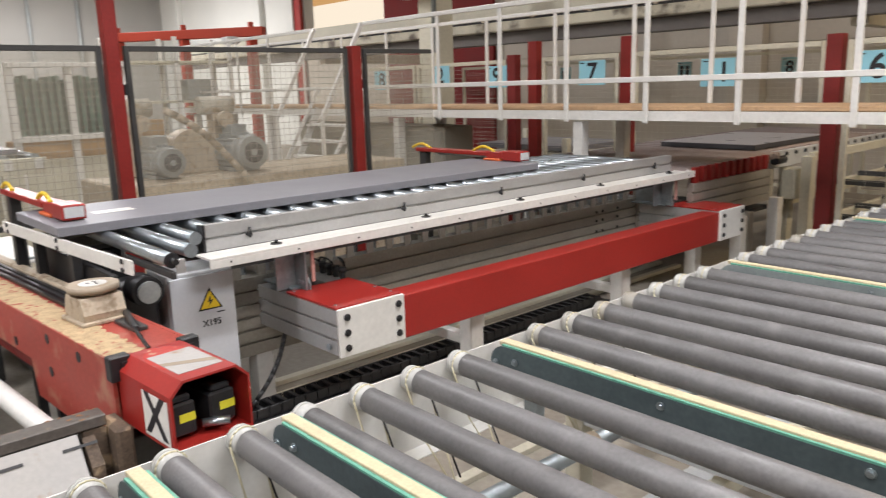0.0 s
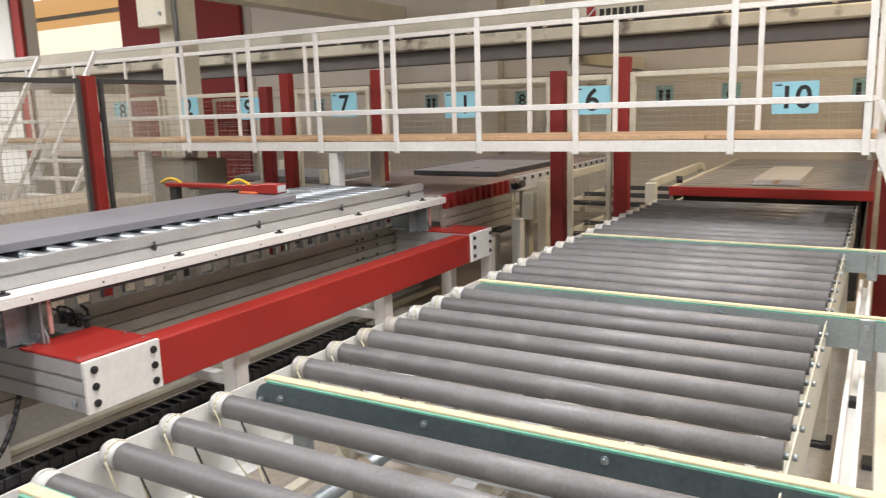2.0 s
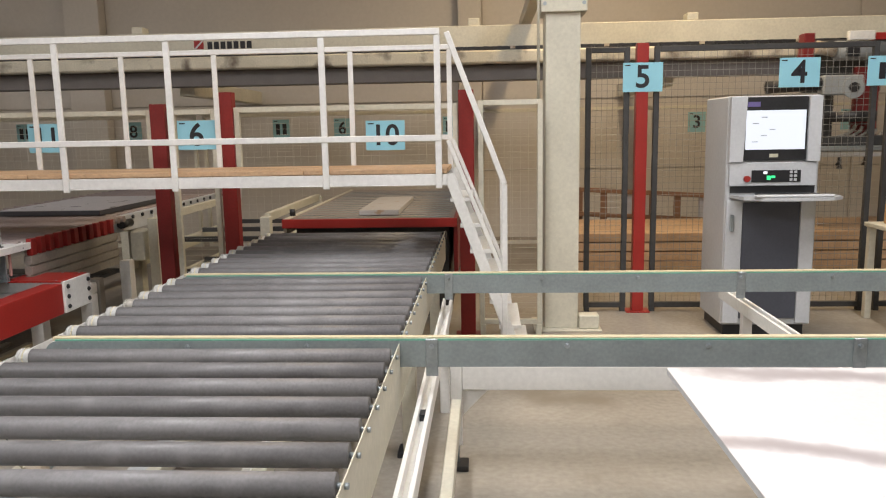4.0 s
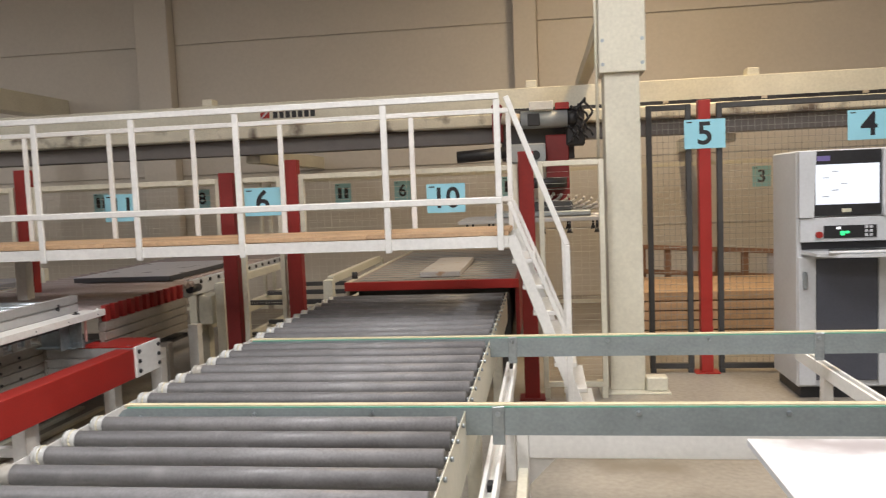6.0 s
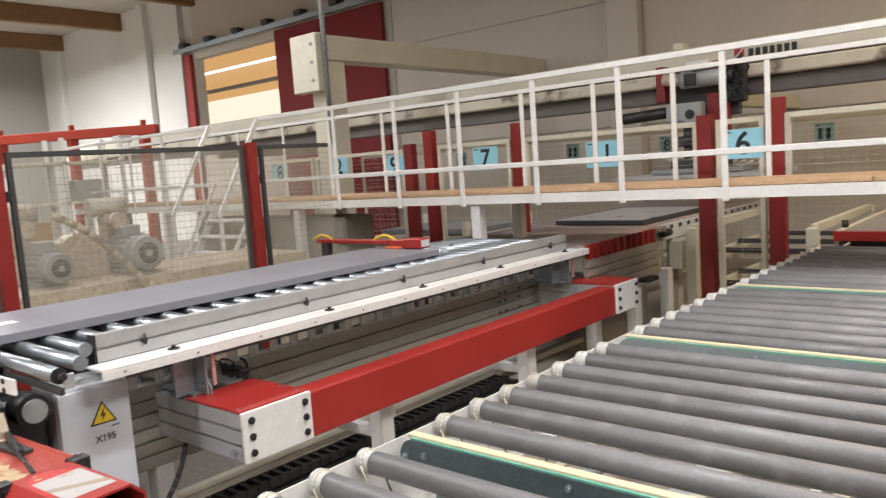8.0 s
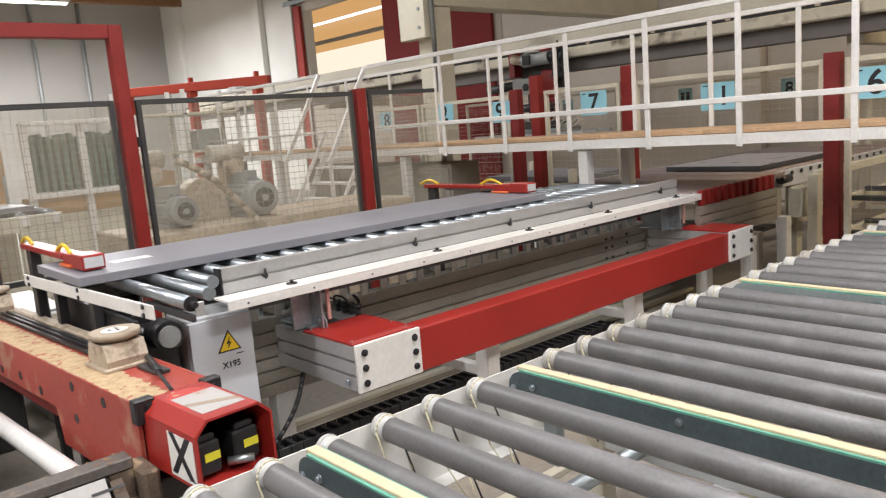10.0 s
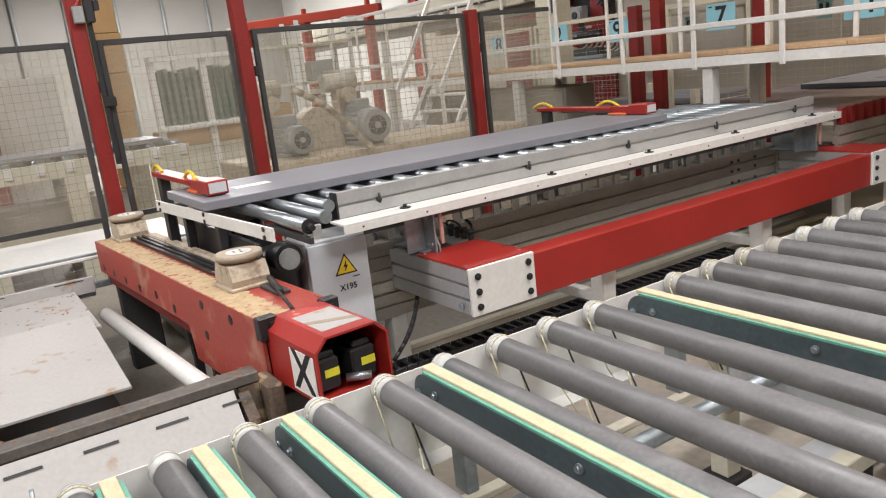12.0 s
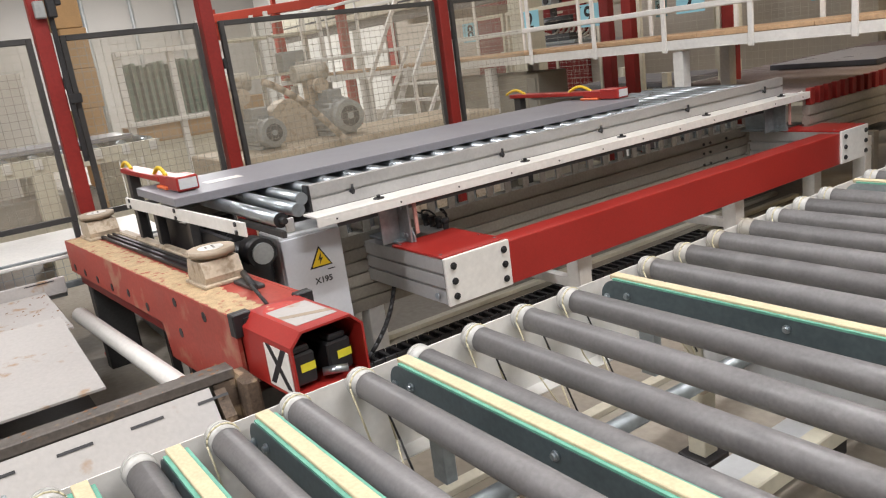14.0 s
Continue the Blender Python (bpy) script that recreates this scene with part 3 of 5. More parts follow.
for x, y in ((-3.05, 2.98), (-3.05, 4.45), (-3.05, 6.15), (-4.47, 1.9), (-4.47, 3.7), (-4.47, 5.5), (-3.66, 1.95), (-3.66, 3.6), (-3.66, 5.3)):
    top = 0.512 if x > -3.2 else (0.36 if x > -4 else 0.9)
    part("leg", box(B(), x - 0.05, y - 0.05, 0.0, x + 0.05, y + 0.05, top, 0.004), WHITE_PAINT, press, "white square leg")
part("far_beam", box(B(), -3.1, 5.832, 0.515, -3.0, 6.20, 0.60, 0.004), WHITE_PAINT, press)
for y in (2.98, 4.45):
    part("base_bar", box(B(), -3.6, y - 0.03, 0.27, -3.102, y + 0.03, 0.33, 0.003), WHITE_PAINT, press)

board = thing("grey_board", (-4.05, 2.7, 1.126), "long grey laminated board lying on chrome rollers", "board")
part("sheet", box(B(), -4.42, 1.02, 1.128, -3.70, 4.33, 1.172, 0.003), GREY_BOARD, board)
part("label_sheet", box(B(), -4.08, 1.28, 1.1725, -3.98, 1.48, 1.1735), WHITE_PAINT, board, "white paper label")


def clamp_bar(y, lean, label):
    c = thing("clamp_bar", (-4.6, y, 1.17), label, "clamp", "red clamp bars")
    bm = B()
    box(bm, -5.05, y - 0.05, 1.205, -4.2, y + 0.05, 1.235, 0.004)
    box(bm, -4.2, y - 0.045, 1.19, -4.02, y + 0.045, 1.24, 0.004)
    part("bar", bm, RED, c)
    part("head", box(B(), -4.02, y - 0.055, 1.178, -3.84, y + 0.055, 1.252, 0.006), RED, c)
    part("face_label", box(B(), -3.839, y - 0.045, 1.19, -3.837, y + 0.045, 1.242), GREY_PAINT, c, "grey nameplate")
    part("pad", box(B(), -4.22, y - 0.06, 1.1735, -4.04, y + 0.06, 1.19, 0.004), ORANGE, c, "orange pad")
    part("slide", box(B(), -4.9, y + 0.06, 1.176, -4.1, y + 0.10, 1.20, 0.003), STEEL, c)
    for x, z in ((-5.0, 1.27), (-4.25, 1.275)):
        bm = B()
        pts = [(x - 0.12 + 0.03 * i, y - 0.02, 1.235 + (z - 1.235) * math.sin(math.pi * i / 8)) for i in range(9)]
        for a, b in zip(pts, pts[1:]):
            rod(bm, a, b, 0.011, 8)
        part("handle", bm, YELLOW, c, "yellow hose handle")
    part("support", box(B(), -5.02, y - 0.03, 0.0, -4.94, y + 0.03, 1.205, 0.003), DARK_FRAME, c)


clamp_bar(1.14, 0, "red clamp bar with yellow handles on the grey board")
clamp_bar(4.33, 0, "red clamp bar at the far end of the grey board")

guard = thing("guard_strip", (-4.0, 1.08, 0.9), "white guard strip on a black bracket before the rollers", "guard")
bm = B()
beam(bm, (-4.56, 0.985, 1.085), (-2.97, 1.08, 1.092), 0.012, 0.06, 0.002)
part("strip", bm, WHITE_PAINT, guard)
for s in (0.05, 0.5, 0.95):
    p = Vector((-4.56, 0.985, 1.085)).lerp(Vector((-2.97, 1.08, 1.092)), s)
    for dz in (-0.018, 0.018):
        part("screw", rod(B(), p + Vector((0.0, -0.006, dz)), p + Vector((0.0, -0.013, dz)), 0.011, 8), BLACK, guard)
bm = B()
for s in (0.05, 0.25, 0.55):
    p = Vector((-4.56, 0.985, 1.085)).lerp(Vector((-2.97, 1.08, 1.092)), s)
    box(bm, p.x - 0.03, p.y + 0.015, 0.0, p.x + 0.03, p.y + 0.06, p.z - 0.02, 0.003)
# added black panel: closes the bright view between the posts
box(bm, -4.5, 1.10, 0.62, -3.30, 1.13, 1.0, 0.004)
part("bracket", bm, BLACK, guard, "black mounting bracket with an added backing panel")
drive = thing("gear_motor", (-3.5, 1.3, 0.6), "black gear motor with a ribbed housing under the rollers", "motor")
bm = rod(B(), (-4.15, 1.34, 0.88), (-3.80, 1.30, 0.88), 0.075, 18)
rod(bm, (-3.80, 1.30, 0.88), (-3.74, 1.29, 0.88), 0.055, 18)
box(bm, -4.3, 1.26, 0.60, -4.15, 1.44, 0.96, 0.01)
box(bm, -3.70, 1.17, 0.60, -3.42, 1.34, 0.90, 0.02)
rod(bm, (-3.42, 1.25, 0.90), (-3.30, 1.25, 0.90), 0.07, 18)
part("body", bm, BLACK, drive)
part("flange", rod(B(), (-3.30, 1.25, 0.90), (-3.285, 1.25, 0.90), 0.05, 18), MOTOR, drive)
part("stand", box(B(), -3.62, 1.22, 0.0, -3.52, 1.30, 0.60, 0.004), DARK_FRAME, drive)
part("stand", box(B(), -4.28, 1.29, 0.0, -4.18, 1.40, 0.60, 0.004), DARK_FRAME, drive)

# ---------------- switch cabinet ----------------
cab = thing("switch_cabinet", (-3.5, 1.59, 0), "light grey electrical cabinet with a yellow hazard triangle", "cabinet")
part("body", box(B(), -3.64, 1.37, 0.26, -3.40, 1.70, 0.93, 0.008), GREY_PAINT, cab)
# door lighter than the body: light on its face put into the paint
cdoor = part("door", box(B(), -3.3985, 1.375, 0.28, -3.382, 1.695, 0.91, 0.004), mat("lit_grey_enamel", (0.58, 0.60, 0.64), 0.4, vary=0.04), cab)
part("stand", box(B(), -3.60, 1.50, 0.0, -3.44, 1.69, 0.26, 0.005), GREY_PAINT, cab)
ty, tz, FXC = 1.564, 0.772, -3.382


def tri(q):
    return [(ty - q, tz - q * 0.6), (ty + q, tz - q * 0.6), (ty, tz + q * 1.15)]


part("warning_border", prism(B(), tri(0.062), "x", FXC + 0.0005, FXC + 0.0015), INK, cdoor)
part("warning_triangle", prism(B(), tri(0.050), "x", FXC + 0.002, FXC + 0.003), YELLOW, cdoor, "yellow warning triangle")
part("bolt_symbol", prism(B(), [(ty + 0.006, tz + 0.038), (ty - 0.014, tz + 0.0), (ty - 0.002, tz + 0.003), (ty - 0.009, tz - 0.023), (ty + 0.014, tz + 0.011), (ty + 0.002, tz + 0.009)], "x", FXC + 0.0035, FXC + 0.0045), INK, cdoor)
writing("X195", 0.043, pose(FXC + 0.001, 1.566, 0.668, 90, 0, 90), INK, cdoor)
part("small_print", box(B(), FXC + 0.0005, 1.595, 0.712, FXC + 0.0015, 1.635, 0.717), INK, cdoor)
part("lock_plate", box(B(), FXC + 0.0005, 1.395, 0.60, FXC + 0.0015, 1.445, 0.645), WHITE_PAINT, cdoor)
part("lock", rod(B(), (FXC + 0.002, 1.42, 0.628), (FXC + 0.010, 1.42, 0.628), 0.011, 12), BLACK, cdoor)
bm = B()
pts = [(-3.42 + 0.16 * math.sin(math.pi * i / 14), 1.98 - 0.030 * i, 0.525 - 0.036 * i + 0.06 * math.sin(math.pi * i / 14)) for i in range(15)]
for a, b in zip(pts, pts[1:]):
    rod(bm, a, b, 0.012, 8)
solo("power_cable", bm, BLACK, "thin black cable hanging to the floor", "cable")


# ---------------- red feed arm with suction cups ----------------
ARM = Matrix.Translation((-3.9, 0.93, 0)) @ pose(0, 0, 0, 0, 0, 3.6)


def armed(bm):
    bmesh.ops.transform(bm, matrix=ARM, verts=bm.verts)
    return bm


arm = thing("feed_arm", (-3.9, 0.9, 0.0), "dusty red feed arm with two suction cups", "machine")
bm = B()
prism(bm, [(-1.27, 0.855), (1.25, 0.855), (1.25, 0.50), (0.42, 0.50), (0.38, 0.66), (-1.27, 0.66)], "y", -0.155, -0.140)
prism(bm, [(-1.27, 0.855), (1.25, 0.855), (1.25, 0.50), (0.42, 0.50), (0.38, 0.66), (-1.27, 0.66)], "y", 0.14, 0.155)
box(bm, -1.27, -0.14, 0.845, 1.25, 0.14, 0.855, 0.002)
box(bm, -1.27, -0.14, 0.66, -1.26, 0.14, 0.845)
part("housing", armed(bm), RED_DUSTY, arm, "dusty red sheet-metal housing")
# lower body in a darker red than the housing above
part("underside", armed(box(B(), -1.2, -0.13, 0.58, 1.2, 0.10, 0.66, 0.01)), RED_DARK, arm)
for x, z in ((-1.15, 0.70), (-0.92, 0.70), (-0.66, 0.70), (-0.38, 0.70), (-0.08, 0.72), (0.2, 0.70), (0.62, 0.80), (0.62, 0.66), (0.95, 0.8)):
    part("hole_ring", armed(rod(B(), (x, -0.1555, z), (x, -0.157, z), 0.022, 14)), BLACK, arm, "dark round hole")
bm = B()
for y in (-0.005, 0.03, 0.06):
    box(bm, -1.05, y, 0.858, 0.72, y + 0.018, 0.875, 0.002)
part("guide_slot", armed(bm), BLACK, arm, "black guide slot")
part("dust_cover", armed(box(B(), -0.95, 0.085, 0.856, 0.6, 0.14, 0.885, 0.008)), DUSTY_ALU, arm)
SAWDUST = mat("tan_sawdust", (0.50, 0.37, 0.22), 0.9, vary=0.28, scale=22, fine=160, bump=0.5, stain=(0.36, 0.10, 0.07), stain_amount=0.16, stain_scale=26)
bm = B()
edge = [(-1.25 + 0.02 * i, -0.150 + 0.012 * noise.noise(Vector((i * 1.3, 0, 0)))) for i in range(125)]
back = [(-1.25 + 0.02 * i, -0.008 - 0.05 * max(0.0, 0.2 + noise.noise(Vector((i * 0.9, 4, 0))))) for i in range(124, -1, -1)]
prism(bm, edge + back, "z", 0.8553, 0.8572)
part("sawdust", armed(bm), SAWDUST, arm, "caked tan sawdust")
bm = B()
ring = [(1.42 + (0.15 + 0.03 * noise.noise(Vector((i * 0.8, 7, 0)))) * math.cos(math.pi * i / 20), 0.0 + (0.09 + 0.02 * noise.noise(Vector((i * 0.8, 11, 0)))) * math.sin(math.pi * i / 20)) for i in range(40)]
prism(bm, ring, "z", 0.8652, 0.8656)
part("sawdust", armed(bm), mat("thin_sawdust", (0.44, 0.045, 0.035), 0.6, vary=0.15, scale=8, stain=(0.50, 0.37, 0.24), stain_amount=0.12, stain_scale=22), arm, "thin speckled sawdust")
for x in (-1.10, 0.685):
    bm = B()
    prism(bm, [(x - 0.09, 0.856), (x + 0.09, 0.856), (x + 0.10, 0.90), (x + 0.075, 0.965), (x - 0.075, 0.965), (x - 0.10, 0.90)], "y", -0.06, 0.11)
    box(bm, x - 0.11, -0.075, 0.856, x + 0.11, 0.125, 0.873, 0.004)
    part("cup_mount", armed(bm), DUSTY_ALU, arm, "dusty cast suction mount")
    bm = rod(B(), (x, 0.025, 0.965), (x, 0.025, 0.98), 0.07, 24)
    rod(bm, (x, 0.025, 0.98), (x, 0.025, 1.005), 0.100, 28)
    part("suction_cup", armed(bm), mat("cream_rubber", (0.40, 0.33, 0.25), 0.7, vary=0.1), arm, "worn cream rubber cup")
    bm = rod(B(), (x, 0.025, 1.005), (x, 0.025, 1.007), 0.055, 24)
    part("cup_face", armed(bm), WHITE_PAINT, arm)
    for a in (20, 140, 260):
        c, s = math.cos(radians(a)), math.sin(radians(a))
        part("cup_mark", armed(box(B(), x + 0.02 * c - 0.012, 0.025 + 0.02 * s - 0.004, 1.0072, x + 0.02 * c + 0.012, 0.025 + 0.02 * s + 0.004, 1.008)), INK, arm)
part("sensor", armed(rod(B(), (0.80, 0.10, 0.885), (1.06, 0.03, 0.885), 0.014, 10)), BLACK, arm)
part("sensor_block", armed(box(B(), 0.82, 0.04, 0.856, 1.0, 0.10, 0.872, 0.003)), DARK_FRAME, arm)
bm = B()
pts = [(1.06, 0.03, 0.885), (1.10, 0.0, 0.91), (1.19, -0.01, 0.885), (1.24, -0.01, 0.86)]
for a, b in zip(pts, pts[1:]):
    rod(bm, a, b, 0.007, 6)
part("sensor_lead", armed(bm), BLACK, arm)
# open end box with two motors
EX0, EX1 = 1.25, 1.64


def octagon(y0, y1, z0, z1, c):
    return [(y0, z0), (y1, z0), (y1, z1 - c), (y1 - c, z1), (y0 + c, z1), (y0, z1 - c)]


bm = B()
outer, inner = octagon(-0.135, 0.15, 0.63, 0.865, 0.045), octagon(-0.127, 0.142, 0.638, 0.857, 0.042)
n = len(outer)
rings = [[bm.verts.new((x, u, v)) for u, v in o] for x, o in ((EX0, outer), (EX1, outer), (EX1, inner), (EX0 + 0.01, inner))]
for p, q in zip(rings, rings[1:]):
    for i in range(n):
        bm.faces.new((p[i], q[i], q[(i + 1) % n], p[(i + 1) % n]))
bm.faces.new(rings[-1])
bm.faces.new(rings[0])
bmesh.ops.recalc_face_normals(bm, faces=bm.faces)
part("end_box", armed(bm), RED, arm, "red open-ended box")
part("collar", armed(box(B(), 1.222, -0.165, 0.78, 1.27, -0.09, 0.87, 0.004)), BLACK, arm)
part("collar", armed(box(B(), 1.222, 0.10, 0.78, 1.27, 0.17, 0.87, 0.004)), BLACK, arm)
part("box_lining", armed(box(B(), EX0 + 0.02, -0.125, 0.640, EX0 + 0.03, 0.14, 0.85)), BLACK, arm)
for y in (-0.075, 0.07):
    bm = armed(box(B(), EX0 + 0.03, y - 0.048, 0.655, EX1 - 0.05, y + 0.048, 0.77, 0.008))
    m1 = part("servo_motor", bm, BLACK, arm, "black servo motor")
    part("motor_cap", armed(box(B(), EX1 - 0.12, y - 0.035, 0.771, EX1 - 0.055, y + 0.035, 0.795, 0.006)), BLACK, m1)
    part("motor_label", armed(box(B(), EX1 - 0.0495, y - 0.012, 0.703, EX1 - 0.0485, y + 0.044, 0.732)), LABEL_YELLOW, m1, "yellow motor label")
part("connector", armed(rod(B(), (EX1 - 0.06, -0.005, 0.675), (EX1 - 0.02, 0.075, 0.672), 0.015, 12)), CHROME, arm)
lplate = part("letter_plate", armed(box(B(), EX1 - 0.20, -0.1385, 0.645, EX1 - 0.02, -0.1355, 0.80, 0.001)), WHITE_PAINT, arm, "white plate with a black X")
writing("X", 0.20, ARM @ pose(EX1 - 0.11, -0.1390, 0.722, 90), INK, lplate)
bm = B()
box(bm, EX0 + 0.1, -0.07, 0.8655, EX1 - 0.06, 0.09, 0.8665)
part("top_sticker", armed(bm), DUST_WHITE, arm, "scuffed white sticker")
bm = B()
prism(bm, [(EX0 + 0.19, -0.07), (EX0 + 0.225, -0.07), (EX0 + 0.30, 0.09), (EX0 + 0.265, 0.09)], "z", 0.8667, 0.8672)
part("sticker_stripe", armed(bm), mat("worn_grey_print", (0.33, 0.27, 0.2), 0.6), arm)
for x in (-1.18, 1.1):
    part("stand", armed(box(B(), x - 0.045, -0.1, 0.0, x + 0.045, 0.1, 0.58 if x < 0 else 0.50, 0.006)), DARK_FRAME, arm)


# ---------------- white chute and trough below the arm ----------------
chute = thing("waste_chute", (-3.6, 0.0, 0), "white sheet-metal chute scattered with sawdust", "chute")
bm = B()
prism(bm, [(-4.10, 0.655), (-3.19, 0.555), (-3.19, 0.565), (-4.10, 0.665)], "y", -2.0, 0.46)
part("sheet", bm, DUST_WHITE, chute, "white sloping sheet")
part("flat_sheet", box(B(), -4.96, -2.0, 0.60, -4.05, 0.50, 0.612, 0.002), DUST_WHITE, chute, "white flat sheet")
part("back_plate", box(B(), -4.99, -2.0, 0.58, -4.965, 0.62, 0.68, 0.003), DUST_WHITE, chute)
for k in range(5):
    part("back_slot", box(B(), -4.9645, 0.40 - 0.42 * k, 0.665, -4.963, 0.56 - 0.42 * k, 0.670), BLACK, chute)
part("back_edge", box(B(), -5.12, -2.0, 0.55, -4.995, 0.62, 0.60, 0.006), STEEL, chute)
part("pipe", rod(B(), (-4.55, 0.60, 0.53), (-2.66, 0.73, 0.53), 0.042, 18), WHITE_PAINT, chute, "white round pipe")
bm = B()
box(bm, -2.66, -2.0, 0.66, -2.58, 0.80, 0.70, 0.004)
box(bm, -2.62, -2.0, 0.30, -2.60, 0.80, 0.66, 0.002)
part("trough_rim", bm, mat("grimy_brown_steel", (0.125, 0.112, 0.10), 0.55, 0.3, vary=0.3, scale=10, stain=(0.22, 0.17, 0.12), stain_amount=0.1, stain_scale=14), chute, "grimy grey-brown steel trough rim")
bm = B()
front = [(-2.385 + 0.0 * i, -2.0 + 0.04 * i) for i in range(68)]
wavy = [(-2.33 + 0.05 * noise.noise(Vector((i * 0.45, 9, 0))), -2.0 + 0.04 * i) for i in range(67, -1, -1)]
prism(bm, front + wavy, "z", 0.4205, 0.430)
part("dirt", bm, mat("brown_wood_dirt", (0.20, 0.12, 0.06), 0.9, vary=0.35, scale=20, fine=120, bump=0.6), chute, "brown wood dust")
GUIDE = mat("grimy_brown_guide", (0.12, 0.085, 0.06), 0.75, vary=0.4, scale=16, fine=90, bump=0.4, stain=(0.42, 0.31, 0.2), stain_amount=0.3, stain_scale=14)
bm = B()
box(bm, -2.66, 0.80, 0.30, -2.50, 0.86, 0.665, 0.012)
box(bm, -2.61, 0.72, 0.30, -2.585, 0.80, 0.655, 0.004)
prism(bm, [(-2.58, 0.30), (-2.42, 0.30), (-2.42, 0.44), (-2.50, 0.50), (-2.50, 0.56), (-2.58, 0.64)], "y", 0.715, 0.755)
part("debris_guide", bm, GUIDE, chute, "grimy brown end guide")
bm = B()
prism(bm, [(-2.575, 0.66), (-2.40, 0.43), (-2.40, 0.42), (-2.585, 0.655)], "y", -2.0, 0.70)
part("trough_face", bm, DUST_WHITE, chute, "white slotted trough face")
for k in range(9):
    y = 0.645 - 0.226 * k
    bm = B()
    prism(bm, [(-2.551, 0.630), (-2.545, 0.622), (-2.543, 0.6235), (-2.549, 0.6315)], "y", y, y + 0.108)
    part("slot", bm, BLACK, chute)
part("lower_ledge", box(B(), -2.398, -2.0, 0.405, -2.05, 0.72, 0.42, 0.002), DUST_WHITE, chute)
part("rod", rod(B(), (-2.36, 0.02, 0.40), (-2.38, 0.03, 0.64), 0.007, 8), STEEL, chute)
part("hopper", box(B(), -4.9, -2.0, 0.1, -2.7, 0.52, 0.12), DARK_FRAME, chute)
for x in (-5.0, -2.68):
    for y in (-1.8, 0.45):
        part("leg", box(B(), x - 0.03, y - 0.03, 0.0, x + 0.03, y + 0.03, 0.55, 0.003), STEEL, chute)
bm = B()
for k in range(170):
    t = random.random()
    if t < 0.45:
        x, y = -2.66 + random.random() * 0.09, -0.6 + 1.4 * random.random()
        z = 0.70
    elif t < 0.75:
        x, y, z = -4.9 + random.random() * 0.9, 0.5 * random.random() ** 0.5, 0.0
        z = 0.612
    else:
        x, y = -2.55 + 0.2 * random.random(), 0.2 + 0.5 * random.random()
        x, z = -2.40 + 0.3 * random.random(), 0.42
    s = 0.002 + 0.004 * random.random()
    a = random.random() * 3
    ux, uy = s * 2.2 * math.cos(a), s * 2.2 * math.sin(a)
    vs = [bm.verts.new(p) for p in ((x - ux, y - uy, z + 0.001), (x + uy * 0.5, y - ux * 0.5, z + 0.002), (x + ux, y + uy, z + 0.002 + s * 0.4), (x - uy * 0.5, y + ux * 0.5, z + 0.001 + s * 0.6))]
    bm.faces.new(vs)
tagged(new("wood_chips", mesh_of("wood_chips", bm, TIMBER)), "scattered brown wood chips and sawdust", "chips", kind="stuff")
rear_bench = thing("rear_bench", (-5.7, 0.3, 0), "white bench along the foot of the mesh fence", "bench")
part("top", box(B(), -6.25, -2.0, 0.735, -5.20, 1.36, 0.76, 0.006), WHITE_PAINT, rear_bench)
part("lip", box(B(), -5.235, -2.0, 0.76, -5.205, 1.36, 0.775, 0.003), STEEL, rear_bench)
part("front_rail", box(B(), -5.22, -2.0, 0.55, -5.19, 1.36, 0.59, 0.003), STEEL, rear_bench)
bm = B()
for k in range(58):
    rod(bm, (-5.2, -1.96 + 0.057 * k, 0.59), (-5.2, -1.96 + 0.057 * k, 0.735), 0.0016, 4, caps=False)
for z in (0.635, 0.685):
    rod(bm, (-5.2, -2.0, z), (-5.2, 1.36, z), 0.0016, 4, caps=False)
part("wire_mesh", bm, STEEL, rear_bench)
for y in (-1.8, -0.2, 1.2):
    part("leg", box(B(), -6.2, y - 0.03, 0, -5.3, y + 0.03, 0.735, 0.003), STEEL, rear_bench)


# ---------------- cable chain on the floor ----------------
chain = thing("cable_chain", (-3.45, 3.5, 0), "black cable chain lying on the floor channel", "cable chain")
link = B()
box(link, -0.06, -0.006, 0.0, 0.06, 0.03, 0.012, 0.002)
box(link, -0.06, -0.032, 0.0, -0.05, 0.034, 0.055, 0.003)
box(link, 0.05, -0.032, 0.0, 0.06, 0.034, 0.055, 0.003)
box(link, -0.05, -0.012, 0.043, 0.05, 0.012, 0.055, 0.002)
link_mesh = mesh_of("chain_link", link, BLACK)
for k in range(46):
    piece("chain_link", link_mesh, chain, (-3.30, 1.3 + 0.07 * k, 0.16))
part("tray", box(B(), -3.38, 1.2, 0.13, -3.22, 4.6, 0.158, 0.003), BLACK, chain)
for y in (1.4, 2.9, 4.4):
    part("tray_foot", box(B(), -3.34, y, 0.0, -3.26, y + 0.06, 0.13, 0.003), DARK_FRAME, chain)
for x in (-3.75, -3.95, -2.3):
    solo("floor_strip", box(B(), x - 0.03, 1.0, 0.0, x + 0.03, 6.4, 0.03, 0.003), CREAM, "dusty cream steel strip along the floor", "rail", "floor strips")


